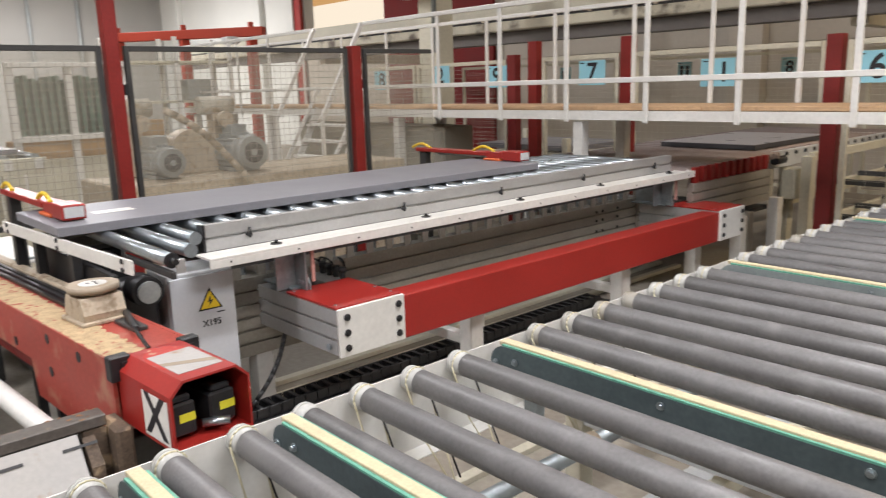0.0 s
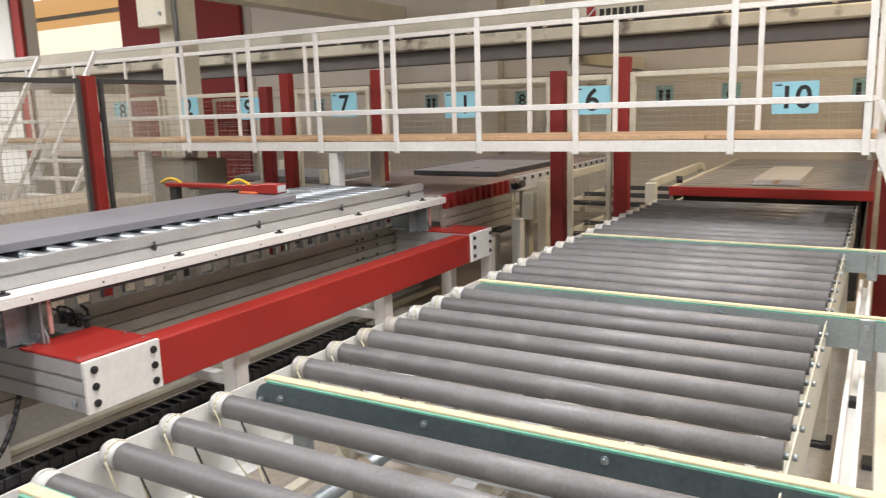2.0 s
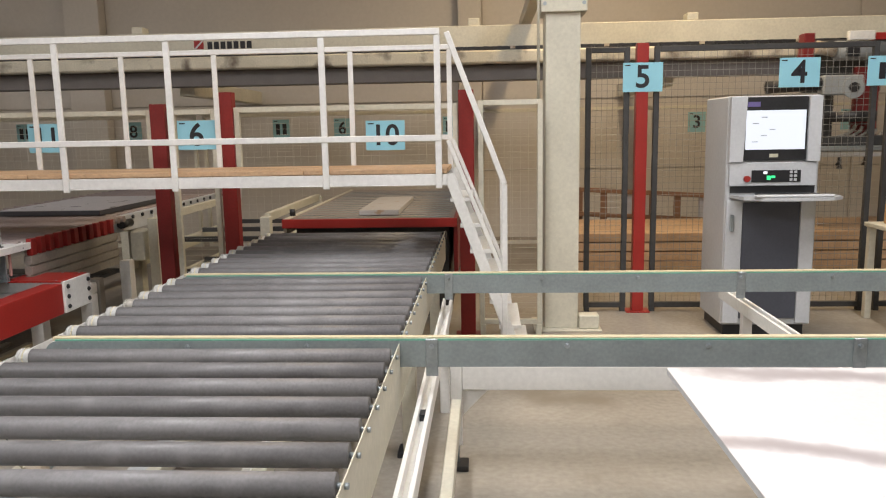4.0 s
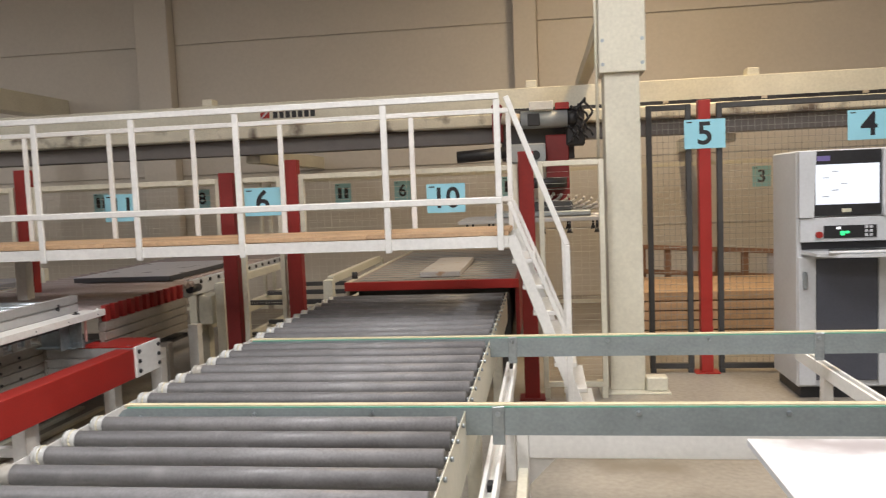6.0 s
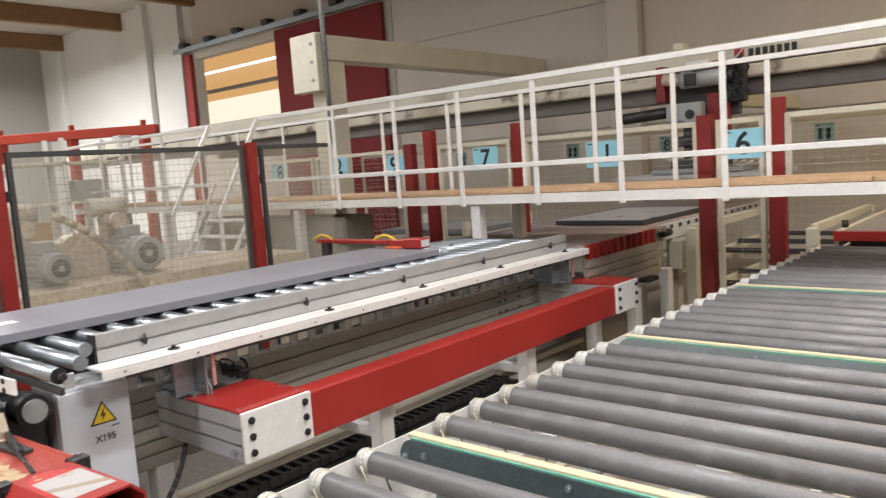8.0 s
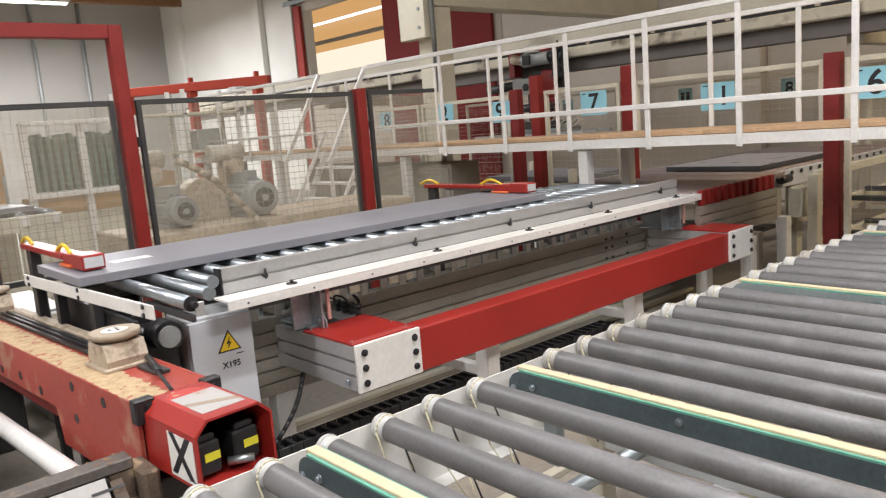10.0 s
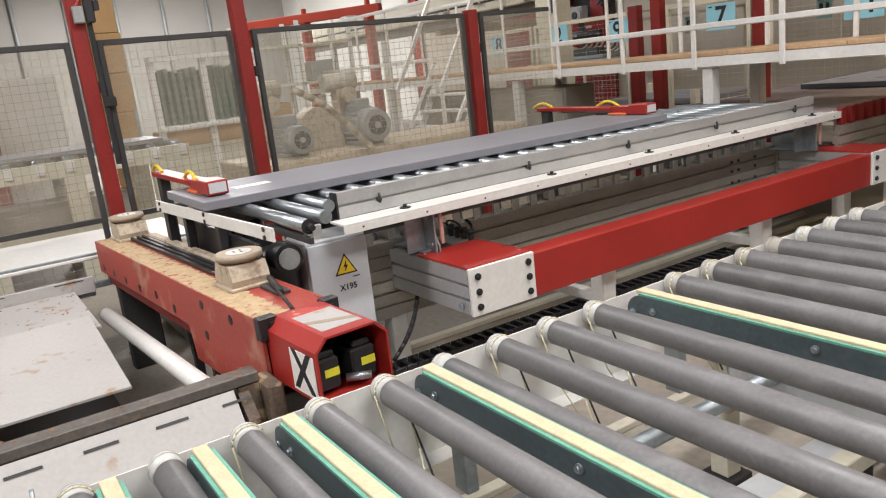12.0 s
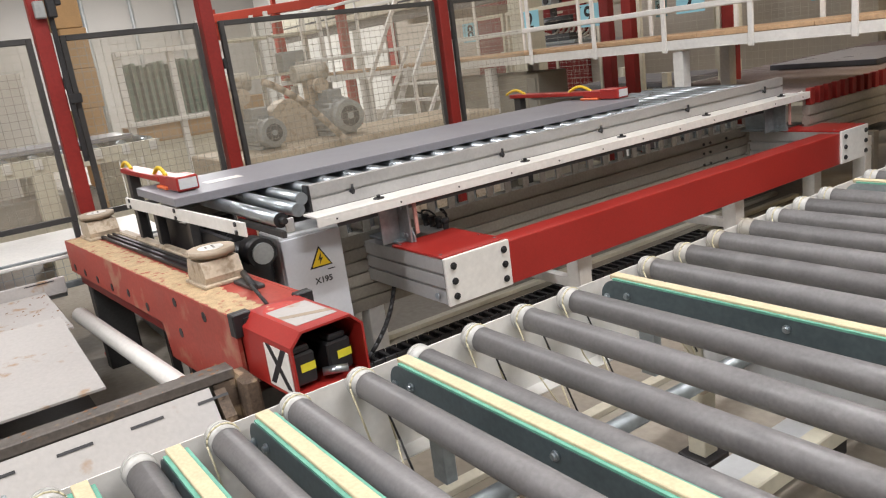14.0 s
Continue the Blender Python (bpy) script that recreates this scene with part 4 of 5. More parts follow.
# ---------------- second roller table, behind the press ----------------
t2 = thing("roller_table", (-4.1, 6.5, 0), "roller table with red toothed side on white legs", "conveyor")
# sides take the darkened aluminium too, for the dim space by the platform
part("side_profile", grooved(B(), -3.25, 5.64, 0.62, -3.19, 7.0, 0.915, "y", 4), ALU_SHADED, t2)
part("side_back", box(B(), -3.245, 5.64, 0.915, -3.235, 7.0, 1.03, 0.003), ALU_SHADED, t2)
for k in range(11):
    y = 5.66 + 0.122 * k
    part("side_tooth", box(B(), -3.234, y, 0.917, -3.19, y + 0.066, 1.045, 0.004), POST_RED, t2, "red steel block")
bm = rod(B(), (0, 0, 0), (1.7, 0, 0), 0.03, 16)
t2_roll = mesh_of("table_roller", bm, mat("dull_table_roller", (0.30, 0.245, 0.23), 0.5, 0.3, vary=0.15))
for k in range(17):
    piece("table_roller", t2_roll, t2, (-4.96, 5.62 + 0.105 * k, 1.005))
part("far_side", box(B(), -5.05, 5.62, 0.86, -4.98, 7.4, 1.03, 0.003), ALU, t2)
for x in (-3.22, -5.0):
    for y in (5.72, 7.2):
        part("leg", box(B(), x - 0.05, y - 0.05, 0.0, x + 0.05, y + 0.05, 0.86 if x < -4 else 0.62, 0.004), WHITE_PAINT, t2)
part("pan", box(B(), -4.95, 5.7, 0.5, -3.3, 7.2, 0.54), DARK_FRAME, t2)

t3 = thing("outfeed_table", (-4.2, 9.0, 0), "cream outfeed roller table carrying a dark board", "conveyor")
part("side_rail", box(B(), -3.42, 7.3, 0.86, -3.36, 11.2, 1.02, 0.004), GREY_PAINT, t3)
part("side_rail", box(B(), -5.0, 7.5, 0.84, -4.94, 11.2, 1.0, 0.004), GREY_PAINT, t3)
for k in range(18):
    piece("table_roller", t2_roll, t3, (-5.12, 7.5 + 0.2 * k, 1.005))
for k in range(16):
    part("side_bolt", rod(B(), (-3.355, 7.45 + 0.22 * k, 0.99), (-3.34, 7.45 + 0.22 * k, 0.99), 0.02, 10), BLACK, t3)
for x in (-3.39, -4.97):
    for y in (7.8, 10.8):
        part("leg", box(B(), x - 0.06, y - 0.06, 0, x + 0.06, y + 0.06, 0.84, 0.004), CREAM, t3)
part("lower_beam", box(B(), -3.42, 7.5, 0.45, -3.36, 11.2, 0.55, 0.004), CREAM, t3)
part("drive_box", box(B(), -3.34, 7.55, 0.55, -3.2, 7.85, 0.85, 0.01), CREAM, t3)
part("drive_motor", rod(B(), (-3.30, 7.3, 0.95), (-3.30, 7.5, 0.95), 0.04, 16), BLACK, t3)
db = thing("stacked_board", (-4.3, 8.9, 1.017), "dark-edged grey board lying on the outfeed rollers", "board")
part("core", box(B(), -4.58, 7.36, 1.037, -3.53, 9.05, 1.085, 0.003), DARK_BOARD, db, "dark board core")
part("face", box(B(), -4.58, 7.36, 1.0855, -3.53, 9.05, 1.09, 0.001), mat("pale_grey_laminate", (0.38, 0.38, 0.42), 0.3, vary=0.06), db)

stack = thing("board_stack", (-6.6, 7.5, 0), "low rack stacked with dark boards", "rack")
for k in range(5):
    part("board", box(B(), -7.6 + 0.1 * k, 7.2, 0.30 + 0.16 * k, -5.5 - 0.05 * k, 8.4, 0.36 + 0.16 * k, 0.003), DARK_BOARD if k % 2 else GREY_BOARD, stack)
for x in (-7.5, -6.5, -5.7):
    part("post", box(B(), x - 0.04, 7.1, 0, x + 0.04, 7.18, 1.1, 0.004), CREAM, stack)
    part("post", box(B(), x - 0.04, 8.42, 0, x + 0.04, 8.5, 1.1, 0.004), CREAM, stack)
for k in range(5):
    part("arm_rail", box(B(), -7.6, 7.12, 0.24 + 0.16 * k, -5.6, 7.16, 0.285 + 0.16 * k, 0.002), CREAM, stack)

# storage racks under and behind the platform
rk = thing("storage_rack", (-2.3, 9.0, 0), "cream steel rack with horizontal bars below the gantry", "rack")
for x in (-3.1, -1.95):
    for y in (7.6, 10.0):
        part("post", box(B(), x - 0.05, y - 0.05, 0, x + 0.05, y + 0.05, 0.98, 0.004), CREAM, rk)
    for z in (0.25, 0.6, 0.93):
        part("beam", box(B(), x - 0.03, 7.66, z, x + 0.03, 9.94, z + 0.08, 0.003), CREAM, rk)
for y in (8.0, 8.8, 9.6):
    for z in (0.33, 0.68):
        part("bar", box(B(), -3.06, y - 0.03, z, -2.0, y + 0.03, z + 0.05, 0.003), DARK_FRAME, rk)

lb = thing("lower_machine", (-2.6, 6.6, 0), "dark lower drive frame with cream brackets beside the conveyor", "machine")
part("frame", box(B(), -2.75, 6.05, 0.02, -2.1, 6.5, 0.30, 0.01), DARK_FRAME, lb)
part("cover", box(B(), -2.7, 6.1, 0.30, -2.3, 6.45, 0.42, 0.02), STEEL, lb)
part("bracket", box(B(), -3.15, 6.35, 0.0, -3.06, 6.44, 0.6, 0.006), ALU_SHADED, lb)
# added body that dims the open space under the platform
ub = thing("under_platform_filler", (-8.0, 6.1, 0), "added plain grey body filling the space under the platform", "cabinet")
part("body", box(B(), -9.3, 5.75, 0.02, -6.3, 6.2, 1.3, 0.012), mat("mud_grey_steel", (0.30, 0.28, 0.23), 0.5, vary=0.1), ub)
for k in range(4):
    part("door", box(B(), -9.25 + 0.74 * k, 5.735, 0.1, -8.55 + 0.74 * k, 5.749, 1.25, 0.004), mat("mud_grey_door", (0.34, 0.32, 0.27), 0.5, vary=0.1), ub)

# ---------------- infeed table at the conveyor's end ----------------
lt = thing("lift_table", (-0.9, 9.2, 0), "grey topped lift table with a red steel edge", "table")
part("top", box(B(), -1.66, 7.310, 0.955, -0.06, 11.0, 0.975, 0.003), mat("dull_slatted_top", (0.30, 0.26, 0.23), 0.5, vary=0.2, scale=12), lt)
for k in range(15):
    y = 7.460 + 0.22 * k
    part("slat", box(B(), -1.6, y, 0.9752, -0.1, y + 0.03, 0.981, 0.002), STEEL, lt)
part("edge", box(B(), -1.70, 7.265, 0.90, -0.02, 7.308, 0.985, 0.004), RED, lt, "red front edge")
part("side_plate", box(B(), -1.70, 7.310, 0.84, -1.662, 11.0, 0.985, 0.004), CREAM, lt)
part("side_plate", box(B(), -0.058, 7.310, 0.45, -0.02, 11.0, 0.985, 0.004), RED_DARK, lt)
part("body", box(B(), -1.6, 7.410, 0.0, -0.1, 10.9, 0.9, 0.01), DARK_FRAME, lt)
part("roller_guard", box(B(), -1.7, 7.180, 0.80, -0.12, 7.260, 0.86, 0.004), DARK_FRAME, lt)
part("stop_knob", rod(B(), (-1.68, 7.610, 0.985), (-1.68, 7.610, 1.05), 0.03, 12), BLACK, lt)
solo("wood_block", box(B(), -1.01, 7.60, 0.9815, -0.61, 9.15, 1.035, 0.004), DUST_WHITE, "pale grey board offcut lying on the lift table", "board")


# ---------------- platform bridge ----------------
bridge = thing("platform_bridge", (-5.0, 5.9, 0), "white railed platform bridge with plank deck", "bridge")
BX0 = -12.5
k = 0
x = BX0
while x < -0.03:
    w = 0.95 + 0.25 * ((k * 7) % 5) / 5
    for j in range(4):
        part("plank", box(B(), x, 5.555 + 0.187 * j, 1.50, min(x + w - 0.006, -0.02), 5.555 + 0.187 * j + 0.181, 1.535, 0.004), WOOD, bridge)
    x += w
    k += 1
for y in (5.525, 6.30):
    bm = B()
    box(bm, BX0, y, 1.425, -0.02, y + 0.012, 1.498, 0.002)
    box(bm, BX0, y - 0.002, 1.418, -0.02, y + 0.05, 1.425, 0.002)
    part("side_channel", bm, WHITE_PAINT, bridge)
for k in range(10):
    xx = -0.2 - 1.3 * k
    part("joist", box(B(), xx - 0.03, 5.54, 1.42, xx + 0.03, 6.299, 1.499, 0.003), WHITE_PAINT, bridge)
fronts = (-0.075, -0.88, -1.98, -2.79, -3.58, -4.40, -5.21, -6.10, -9.6, -10.5, -11.4)
rears = (-0.03, -0.82, -1.93, -2.70, -3.46, -4.25, -5.20, -6.18, -7.1, -8.0, -9.0, -10.0, -11.0)
for x in fronts:
    part("post", box(B(), x - 0.022, 5.503, 1.40, x + 0.022, 5.5235, 2.455, 0.003), WHITE_PAINT, bridge)
for x in rears:
    part("post", box(B(), x - 0.02, 6.313, 1.45, x + 0.02, 6.335, 2.44, 0.003), WHITE_PAINT, bridge)
for a, b in ((-7.38, -0.055), (BX0, -8.42)):
    for z in (1.752, 2.475):
        part("rail", box(B(), a, 5.498, z - 0.022, b, 5.5275, z + 0.022, 0.004), WHITE_PAINT, bridge)
for z in (1.75, 2.455):
    part("rail", box(B(), BX0, 6.31, z - 0.02, -0.01, 6.338, z + 0.02, 0.004), WHITE_PAINT, bridge)
for x in (-4.3, -6.9, -9.8, -12.2):
    for y in (5.6, 6.25):
        part("column", box(B(), x - 0.05, y - 0.05, 0, x + 0.05, y + 0.05, 1.40, 0.004), WHITE_PAINT, bridge)


def stair(name, origin, run, across, width, label, rail_gap=0.95):
    """A steep ladder stair: from the deck edge at origin, run gives the way down on the plan."""
    s = thing(name, (origin[0], origin[1], 0), label, "stairs")
    o, r, a = Vector((*origin, 1.50)), Vector((*run, -1.5)), Vector((*across, 0)) * width
    flat = Vector((*run, 0)).normalized()
    for e in (0, 1):
        part("stringer", beam(B(), o + a * e, o + a * e + r, 0.03, 0.075, 0.003), WHITE_PAINT, s)
        top = o + a * e + Vector((0, 0, 0.975))
        low = o + a * e + r * 0.72 + Vector((0, 0, 1.0))
        part("handrail", beam(B(), top, low, 0.04, 0.04, 0.004), WHITE_PAINT, s)
        part("mid_rail", beam(B(), top - Vector((0, 0, 0.74)), low - Vector((0, 0, 0.68)) , 0.03, 0.03, 0.004), WHITE_PAINT, s)
        part("rail_post", beam(B(), low, Vector((low.x, low.y, 0.02)), 0.04, 0.04, 0.004), WHITE_PAINT, s)
    for k in range(1, 8):
        p = o + r * (k / 8)
        q = p + a
        bm = B()
        beam(bm, p + flat * 0.02, q + flat * 0.02, 0.16, 0.03, 0.003)
        part("step", bm, WHITE_PAINT, s)
    return s


stair("ladder_stair", (-0.01, 5.56), (0.55, 0.0), (0, 1), 0.72, "steep white steel ladder stair at the platform's end")
stair("ladder_stair", (-8.40, 5.50), (0.0, -0.85), (1, 0), 1.0, "white steel ladder stair with tall handrails behind the fence")


# ---------------- mesh fences ----------------
def mesh_panel(parent, a, b, z0, z1, frame_mat, wire_mat, step, clear=False, w=0.035, wire=0.0022, closed=True, vstep=None):
    """A framed wire panel between plan points a and b."""
    a, b = Vector((*a, 0)), Vector((*b, 0))
    d = (b - a).normalized()
    up = Vector((0, 0, 1))
    bm = B()
    for p in ((a + d * w / 2, b - d * w / 2) if closed else (a + d * w / 2,)):
        beam(bm, p + up * z0, p + up * z1, w, w, 0.003)
    for z in (z0 + w / 2, z1 - w / 2):
        beam(bm, a + d * w + up * z, b - d * w + up * z, w, w, 0.003)
    part("frame", bm, frame_mat, parent)
    bm = B()
    L = (b - a).length
    n = int((L - 2 * w) / (vstep or step))
    for k in range(1, n + 1):
        p = a + d * (w + k * (L - 2 * w) / (n + 1))
        rod(bm, p + up * (z0 + w), p + up * (z1 - w), wire, 4, caps=False)
    n = int((z1 - z0 - 2 * w) / step)
    for k in range(1, n + 1):
        z = z0 + w + k * (z1 - z0 - 2 * w) / (n + 1)
        rod(bm, a + d * w + up * z, b - d * w + up * z, wire, 4, caps=False)
    part("wire_mesh", bm, wire_mat, parent)
    if clear:
        nrm = d.cross(up) * 0.012
        bm = B()
        vs = [bm.verts.new(p + nrm) for p in (a + d * w + up * z0, b - d * w + up * z0, b - d * w + up * z1, a + d * w + up * z1)]
        bm.faces.new(vs)
        pane = part("clear_sheet", bm, CLEAR, parent, "dusty clear plastic sheet")
        pane.visible_shadow = False


WIRE = mat("grey_wire", (0.30, 0.29, 0.26), 0.5, 0.3)
WIRE_PALE = mat("pale_wire", (0.62, 0.60, 0.52), 0.5)
FX = -5.3
GATE_Z = 2.56
for y0, y1 in ((-1.6, -0.32), (-0.22, 0.82), (0.975, 1.84), (1.985, 3.79), (3.95, 4.74)):
    f = thing("mesh_fence", (FX, (y0 + y1) / 2, 0), "dark framed wire fence panel with dusty clear sheet", "fence", "machine fence panels")
    mesh_panel(f, (FX, y0), (FX, y1), 0.94, 2.07, DARK_FRAME, WIRE, 0.05, clear=True, closed=y1 < 4.5, wire=0.0016)
    for y in ((y0 + 0.02, y1 - 0.02) if y1 < 4.5 else (y0 + 0.02,)):
        part("foot", box(B(), FX - 0.0175, y - 0.0175, 0, FX + 0.0175, y + 0.0175, 0.94, 0.003), DARK_FRAME, f)
for y, h in ((-0.27, 2.6), (0.885, GATE_Z), (1.905, GATE_Z), (3.86, 2.09)):
    p = thing("fence_post", (FX, y, 0), "red square steel fence post", "post", "red fence posts")
    part("post", box(B(), FX - 0.045, y - 0.045, 0.012, FX + 0.045, y + 0.045, h, 0.004), POST_RED, p)
    part("base_plate", box(B(), FX - 0.1, y - 0.1, 0, FX + 0.1, y + 0.1, 0.012, 0.002), RED, p)
    for z in (0.6, 1.75):
        part("hinge", box(B(), FX + 0.03, y + 0.046, z, FX + 0.06, y + 0.075, z + 0.07, 0.003), BLACK, p)
gate = thing("gate_portal", (FX, 1.36, 2.7), "red steel crossbar joining two fence posts", "beam")
part("crossbar", box(B(), FX - 0.045, 0.931, GATE_Z - 0.09, FX + 0.045, 1.859, GATE_Z, 0.004), POST_RED, gate)
lock = thing("gate_lock", (FX + 0.08, 0.9, 2.1), "black gate switch with grey box on the red post", "switch")
part("rail", box(B(), FX + 0.046, 0.935, 1.30, FX + 0.07, 0.965, 2.30, 0.003), BLACK, lock)
bm = B()
box(bm, FX + 0.046, 0.935, 2.17, FX + 0.10, 0.985, 2.36, 0.006)
box(bm, FX + 0.046, 0.985, 2.24, FX + 0.09, 1.02, 2.30, 0.004)
rod(bm, (FX + 0.075, 0.96, 2.36), (FX + 0.075, 0.96, 2.40), 0.018, 10)
part("body", bm, BLACK, lock)
part("switch_box", box(B(), FX + 0.046, 0.865, 2.17, FX + 0.10, 0.925, 2.27, 0.006), MOTOR, lock)
bm = B()
pts = [(FX + 0.07, 0.89 + 0.03 * math.sin(math.pi * i / 8), 2.27 + 0.018 * i) for i in range(9)]
for p0, p1 in zip(pts, pts[1:]):
    rod(bm, p0, p1, 0.008, 6)
part("conduit", bm, RED_DUSTY, lock, "dull red flexible conduit")
part("latch", box(B(), FX + 0.046, 0.935, 1.66, FX + 0.08, 1.01, 1.72, 0.004), BLACK, lock)

FY = 6.72
reds = (-6.14, -5.82, -4.58, -2.585, -1.985, 0.09)
for x, top in zip(reds, (2.07, 2.2, 2.18, 2.07, 2.16, 2.14)):
    p = thing("fence_post", (x, FY, 0), "dark red steel fence post under the platform", "post", "red platform fence posts")
    part("post", box(B(), x - 0.065, FY - 0.05, 0.012, x + 0.065, FY + 0.05, top, 0.004), RED_DARK if x in (-6.14, -2.585) else POST_RED, p)
    part("base_plate", box(B(), x - 0.11, FY - 0.1, 0, x + 0.11, FY + 0.1, 0.012, 0.002), RED_DARK, p)
for x0, x1, z0, z1 in ((-9.4, -7.9, 0.1, 2.02), (-7.85, -6.24, 0.1, 2.02), (-5.70, -4.68, 0.1, 2.02), (-4.512, -2.652, 1.36, 2.02), (-2.49, -2.08, 0.1, 2.02), (-1.918, 0.022, 1.36, 2.03), (0.19, 0.74, 0.1, 2.05)):
    f = thing("mesh_fence", ((x0 + x1) / 2, FY, 0), "cream framed wire fence panel", "fence", "cream fence panels")
    mesh_panel(f, (x0, FY), (x1, FY), z0, z1, CREAM, WIRE_PALE, 0.05, w=0.045, wire=0.0010, vstep=0.25)
    for x in (x0 + 0.03, x1 - 0.03):
        if z0 < 0.5:
            part("foot", box(B(), x - 0.025, FY - 0.025, 0, x + 0.025, FY + 0.025, z0, 0.003), CREAM, f)

F5 = 7.6
for x0, x1 in ((1.21, 1.62), (1.85, 3.9), (4.0, 6.2)):
    f = thing("mesh_fence", ((x0 + x1) / 2, F5, 0), "anthracite framed wire fence panel", "fence", "anthracite fence panels")
    mesh_panel(f, (x0, F5), (x1, F5), 0.04, 2.55, DARK_FRAME, WIRE, 0.06, w=0.05)
    for x in (x0 + 0.03, x1 - 0.03):
        part("foot", box(B(), x - 0.025, F5 - 0.025, 0, x + 0.025, F5 + 0.025, 0.04, 0.003), DARK_FRAME, f)
p = thing("fence_post", (1.735, F5, 0), "bright red steel fence post on the floor", "post")
part("post", box(B(), 1.68, F5 - 0.05, 0.012, 1.79, F5 + 0.05, 2.58, 0.004), RED, p)
part("base_plate", box(B(), 1.62, F5 - 0.09, 0, 1.85, F5 + 0.09, 0.012, 0.002), RED, p)


def number_sign(text, x, y, z, w=0.335, h=0.25, sheet=None, size=None, readable=True):
    s = thing("number_sign", (x, y, z), "light blue sheet with black number " + text if readable else "faded blue sheet with blurred black print", "sign", "numbered signs")
    sheet_part = part("sheet", box(B(), x - w / 2, y - 0.003, z - h / 2, x + w / 2, y, z + h / 2), sheet or SIGN_BLUE, s)
    if readable:
        ob = writing(text, size or h * (1.08 if len(text) == 1 else 0.98), pose(x, y - 0.0045, z - 0.005, 90), INK, sheet_part, "numeral", 0.018)
    else:
        for dx in (-0.05, 0.05):
            part("print_bar", box(B(), x + dx - 0.03, y - 0.005, z - h * 0.28, x + dx + 0.03, y - 0.0035, z + h * 0.28), INK, sheet_part)
    part("corner_print", box(B(), x - w / 2 + 0.02, y - 0.0045, z + h / 2 - 0.03, x - w / 2 + 0.07, y - 0.0033, z + h / 2 - 0.02), INK, sheet_part)


for text, x, z in (("7", -5.01, 1.835), ("11", -3.60, 1.795), ("6", -2.255, 1.80), ("10", -0.603, 1.77), ("9", -6.39, 1.83), ("2", -7.38, 1.866), ("8", -8.6, 1.84)):
    number_sign(text, x, FY - 0.0235, z)
number_sign("5", 1.735, F5 - 0.052, 2.265, 0.37, 0.27)
number_sign("4", 3.18, F5 - 0.03, 2.28, 0.37, 0.27)
number_sign("12", 3.98, F5 - 0.03, 2.28, 0.37, 0.27, readable=False)

FF = 11.5
f = thing("mesh_fence", (-2.0, FF, 0), "pale wire fence along the far wall", "fence")
for x0, x1 in ((-12.0, -8.1), (-8.0, -4.1), (-4.0, -0.1), (0.0, 3.9), (4.0, 7.9)):
    mesh_panel(f, (x0, FF), (x1, FF), 0.1, 2.1, CREAM, WIRE_PALE, 0.12, w=0.05, wire=0.002)
for text, x, ok in (("8", -5.05, True), ("11", -2.79, False), ("6", -1.87, True), ("10", -6.75, False), ("3", 3.30, True), ("1", 5.45, True), ("9", -0.25, False), ("12", -9.2, False)):
    number_sign(text, x, FF - 0.04, 1.86, 0.25, 0.29, SIGN_TEAL, readable=ok, size=0.25)

# ---------------- pillar ----------------
pl = thing("pillar", (0.925, 7.05, 0), "cream steel pillar with a bolted collar", "pillar")
part("shaft", box(B(), 0.775, 6.9, 0.015, 1.075, 7.2, 2.78, 0.006), CREAM, pl)
part("collar", box(B(), 0.735, 6.86, 2.78, 1.125, 7.24, HZ, 0.006), CREAM, pl)
part("base_plate", box(B(), 0.68, 6.8, 0, 1.28, 7.3, 0.015, 0.003), CREAM, pl)
part("conduit", rod(B(), (0.715, 6.90, 2.0), (0.715, 6.90, 4.4), 0.014, 8), CREAM, pl)
for x in (0.765, 1.095):
    for z in (2.85, 3.05, 3.6, 3.8):
        part("bolt", rod(B(), (x, 6.86, z), (x, 6.85, z), 0.016, 8), STEEL, pl)
part("overhead_beam", box(B(), 0.80, 7.242, 3.36, 0.95, Y1 - 0.27, 3.52, 0.01), CREAM, pl, "cream beam running back to the wall")
part("cover_box", box(B(), 1.08, 6.85, 0.015, 1.26, 6.98, 0.14, 0.01), CREAM, pl)

# ---------------- control kiosk ----------------
kiosk = thing("control_kiosk", (2.55, 6.9, 0), "grey control cabinet with a lit screen and fold-out keyboard", "control cabinet")
part("body", box(B(), 2.265, 6.66, 0.10, 3.02, 7.30, 2.04, 0.012), GREY_PAINT, kiosk)
part("plinth", box(B(), 2.30, 6.70, 0.0, 2.98, 7.26, 0.10, 0.004), BLACK, kiosk)
for x0, x1 in ((2.27, 2.38), (2.90, 3.0)):
    bm = prism(B(), [(x0, 1.50), (x1, 1.50), (x1 + (0.02 if x0 < 2.5 else 0), 2.03), (x0, 2.03)], "y", 6.60, 6.659)
    part("bezel_side", bm, GREY_PAINT, kiosk)
bezel = part("screen_bezel", box(B(), 2.382, 6.625, 1.51, 2.898, 6.659, 2.03, 0.004), BLACK, kiosk)
part("screen", box(B(), 2.40, 6.619, 1.60, 2.88, 6.6245, 1.92, 0.001), SCREEN, bezel, "bright white screen")
for k in range(5):
    part("screen_line", box(B(), 2.45 + 0.07 * (k % 3), 6.6175, 1.66 + 0.05 * k, 2.50 + 0.07 * (k % 3), 6.6185, 1.668 + 0.05 * k), mat("grey_screen_print", (0.5, 0.52, 0.56), 0.5), bezel)
part("badge", box(B(), 2.41, 6.6225, 1.95, 2.51, 6.6245, 1.99), mat("violet_badge", (0.16, 0.13, 0.32), 0.4), bezel)
part("badge", box(B(), 2.60, 6.6225, 1.535, 2.67, 6.6245, 1.565), mat("pale_badge", (0.6, 0.58, 0.45), 0.4), bezel)
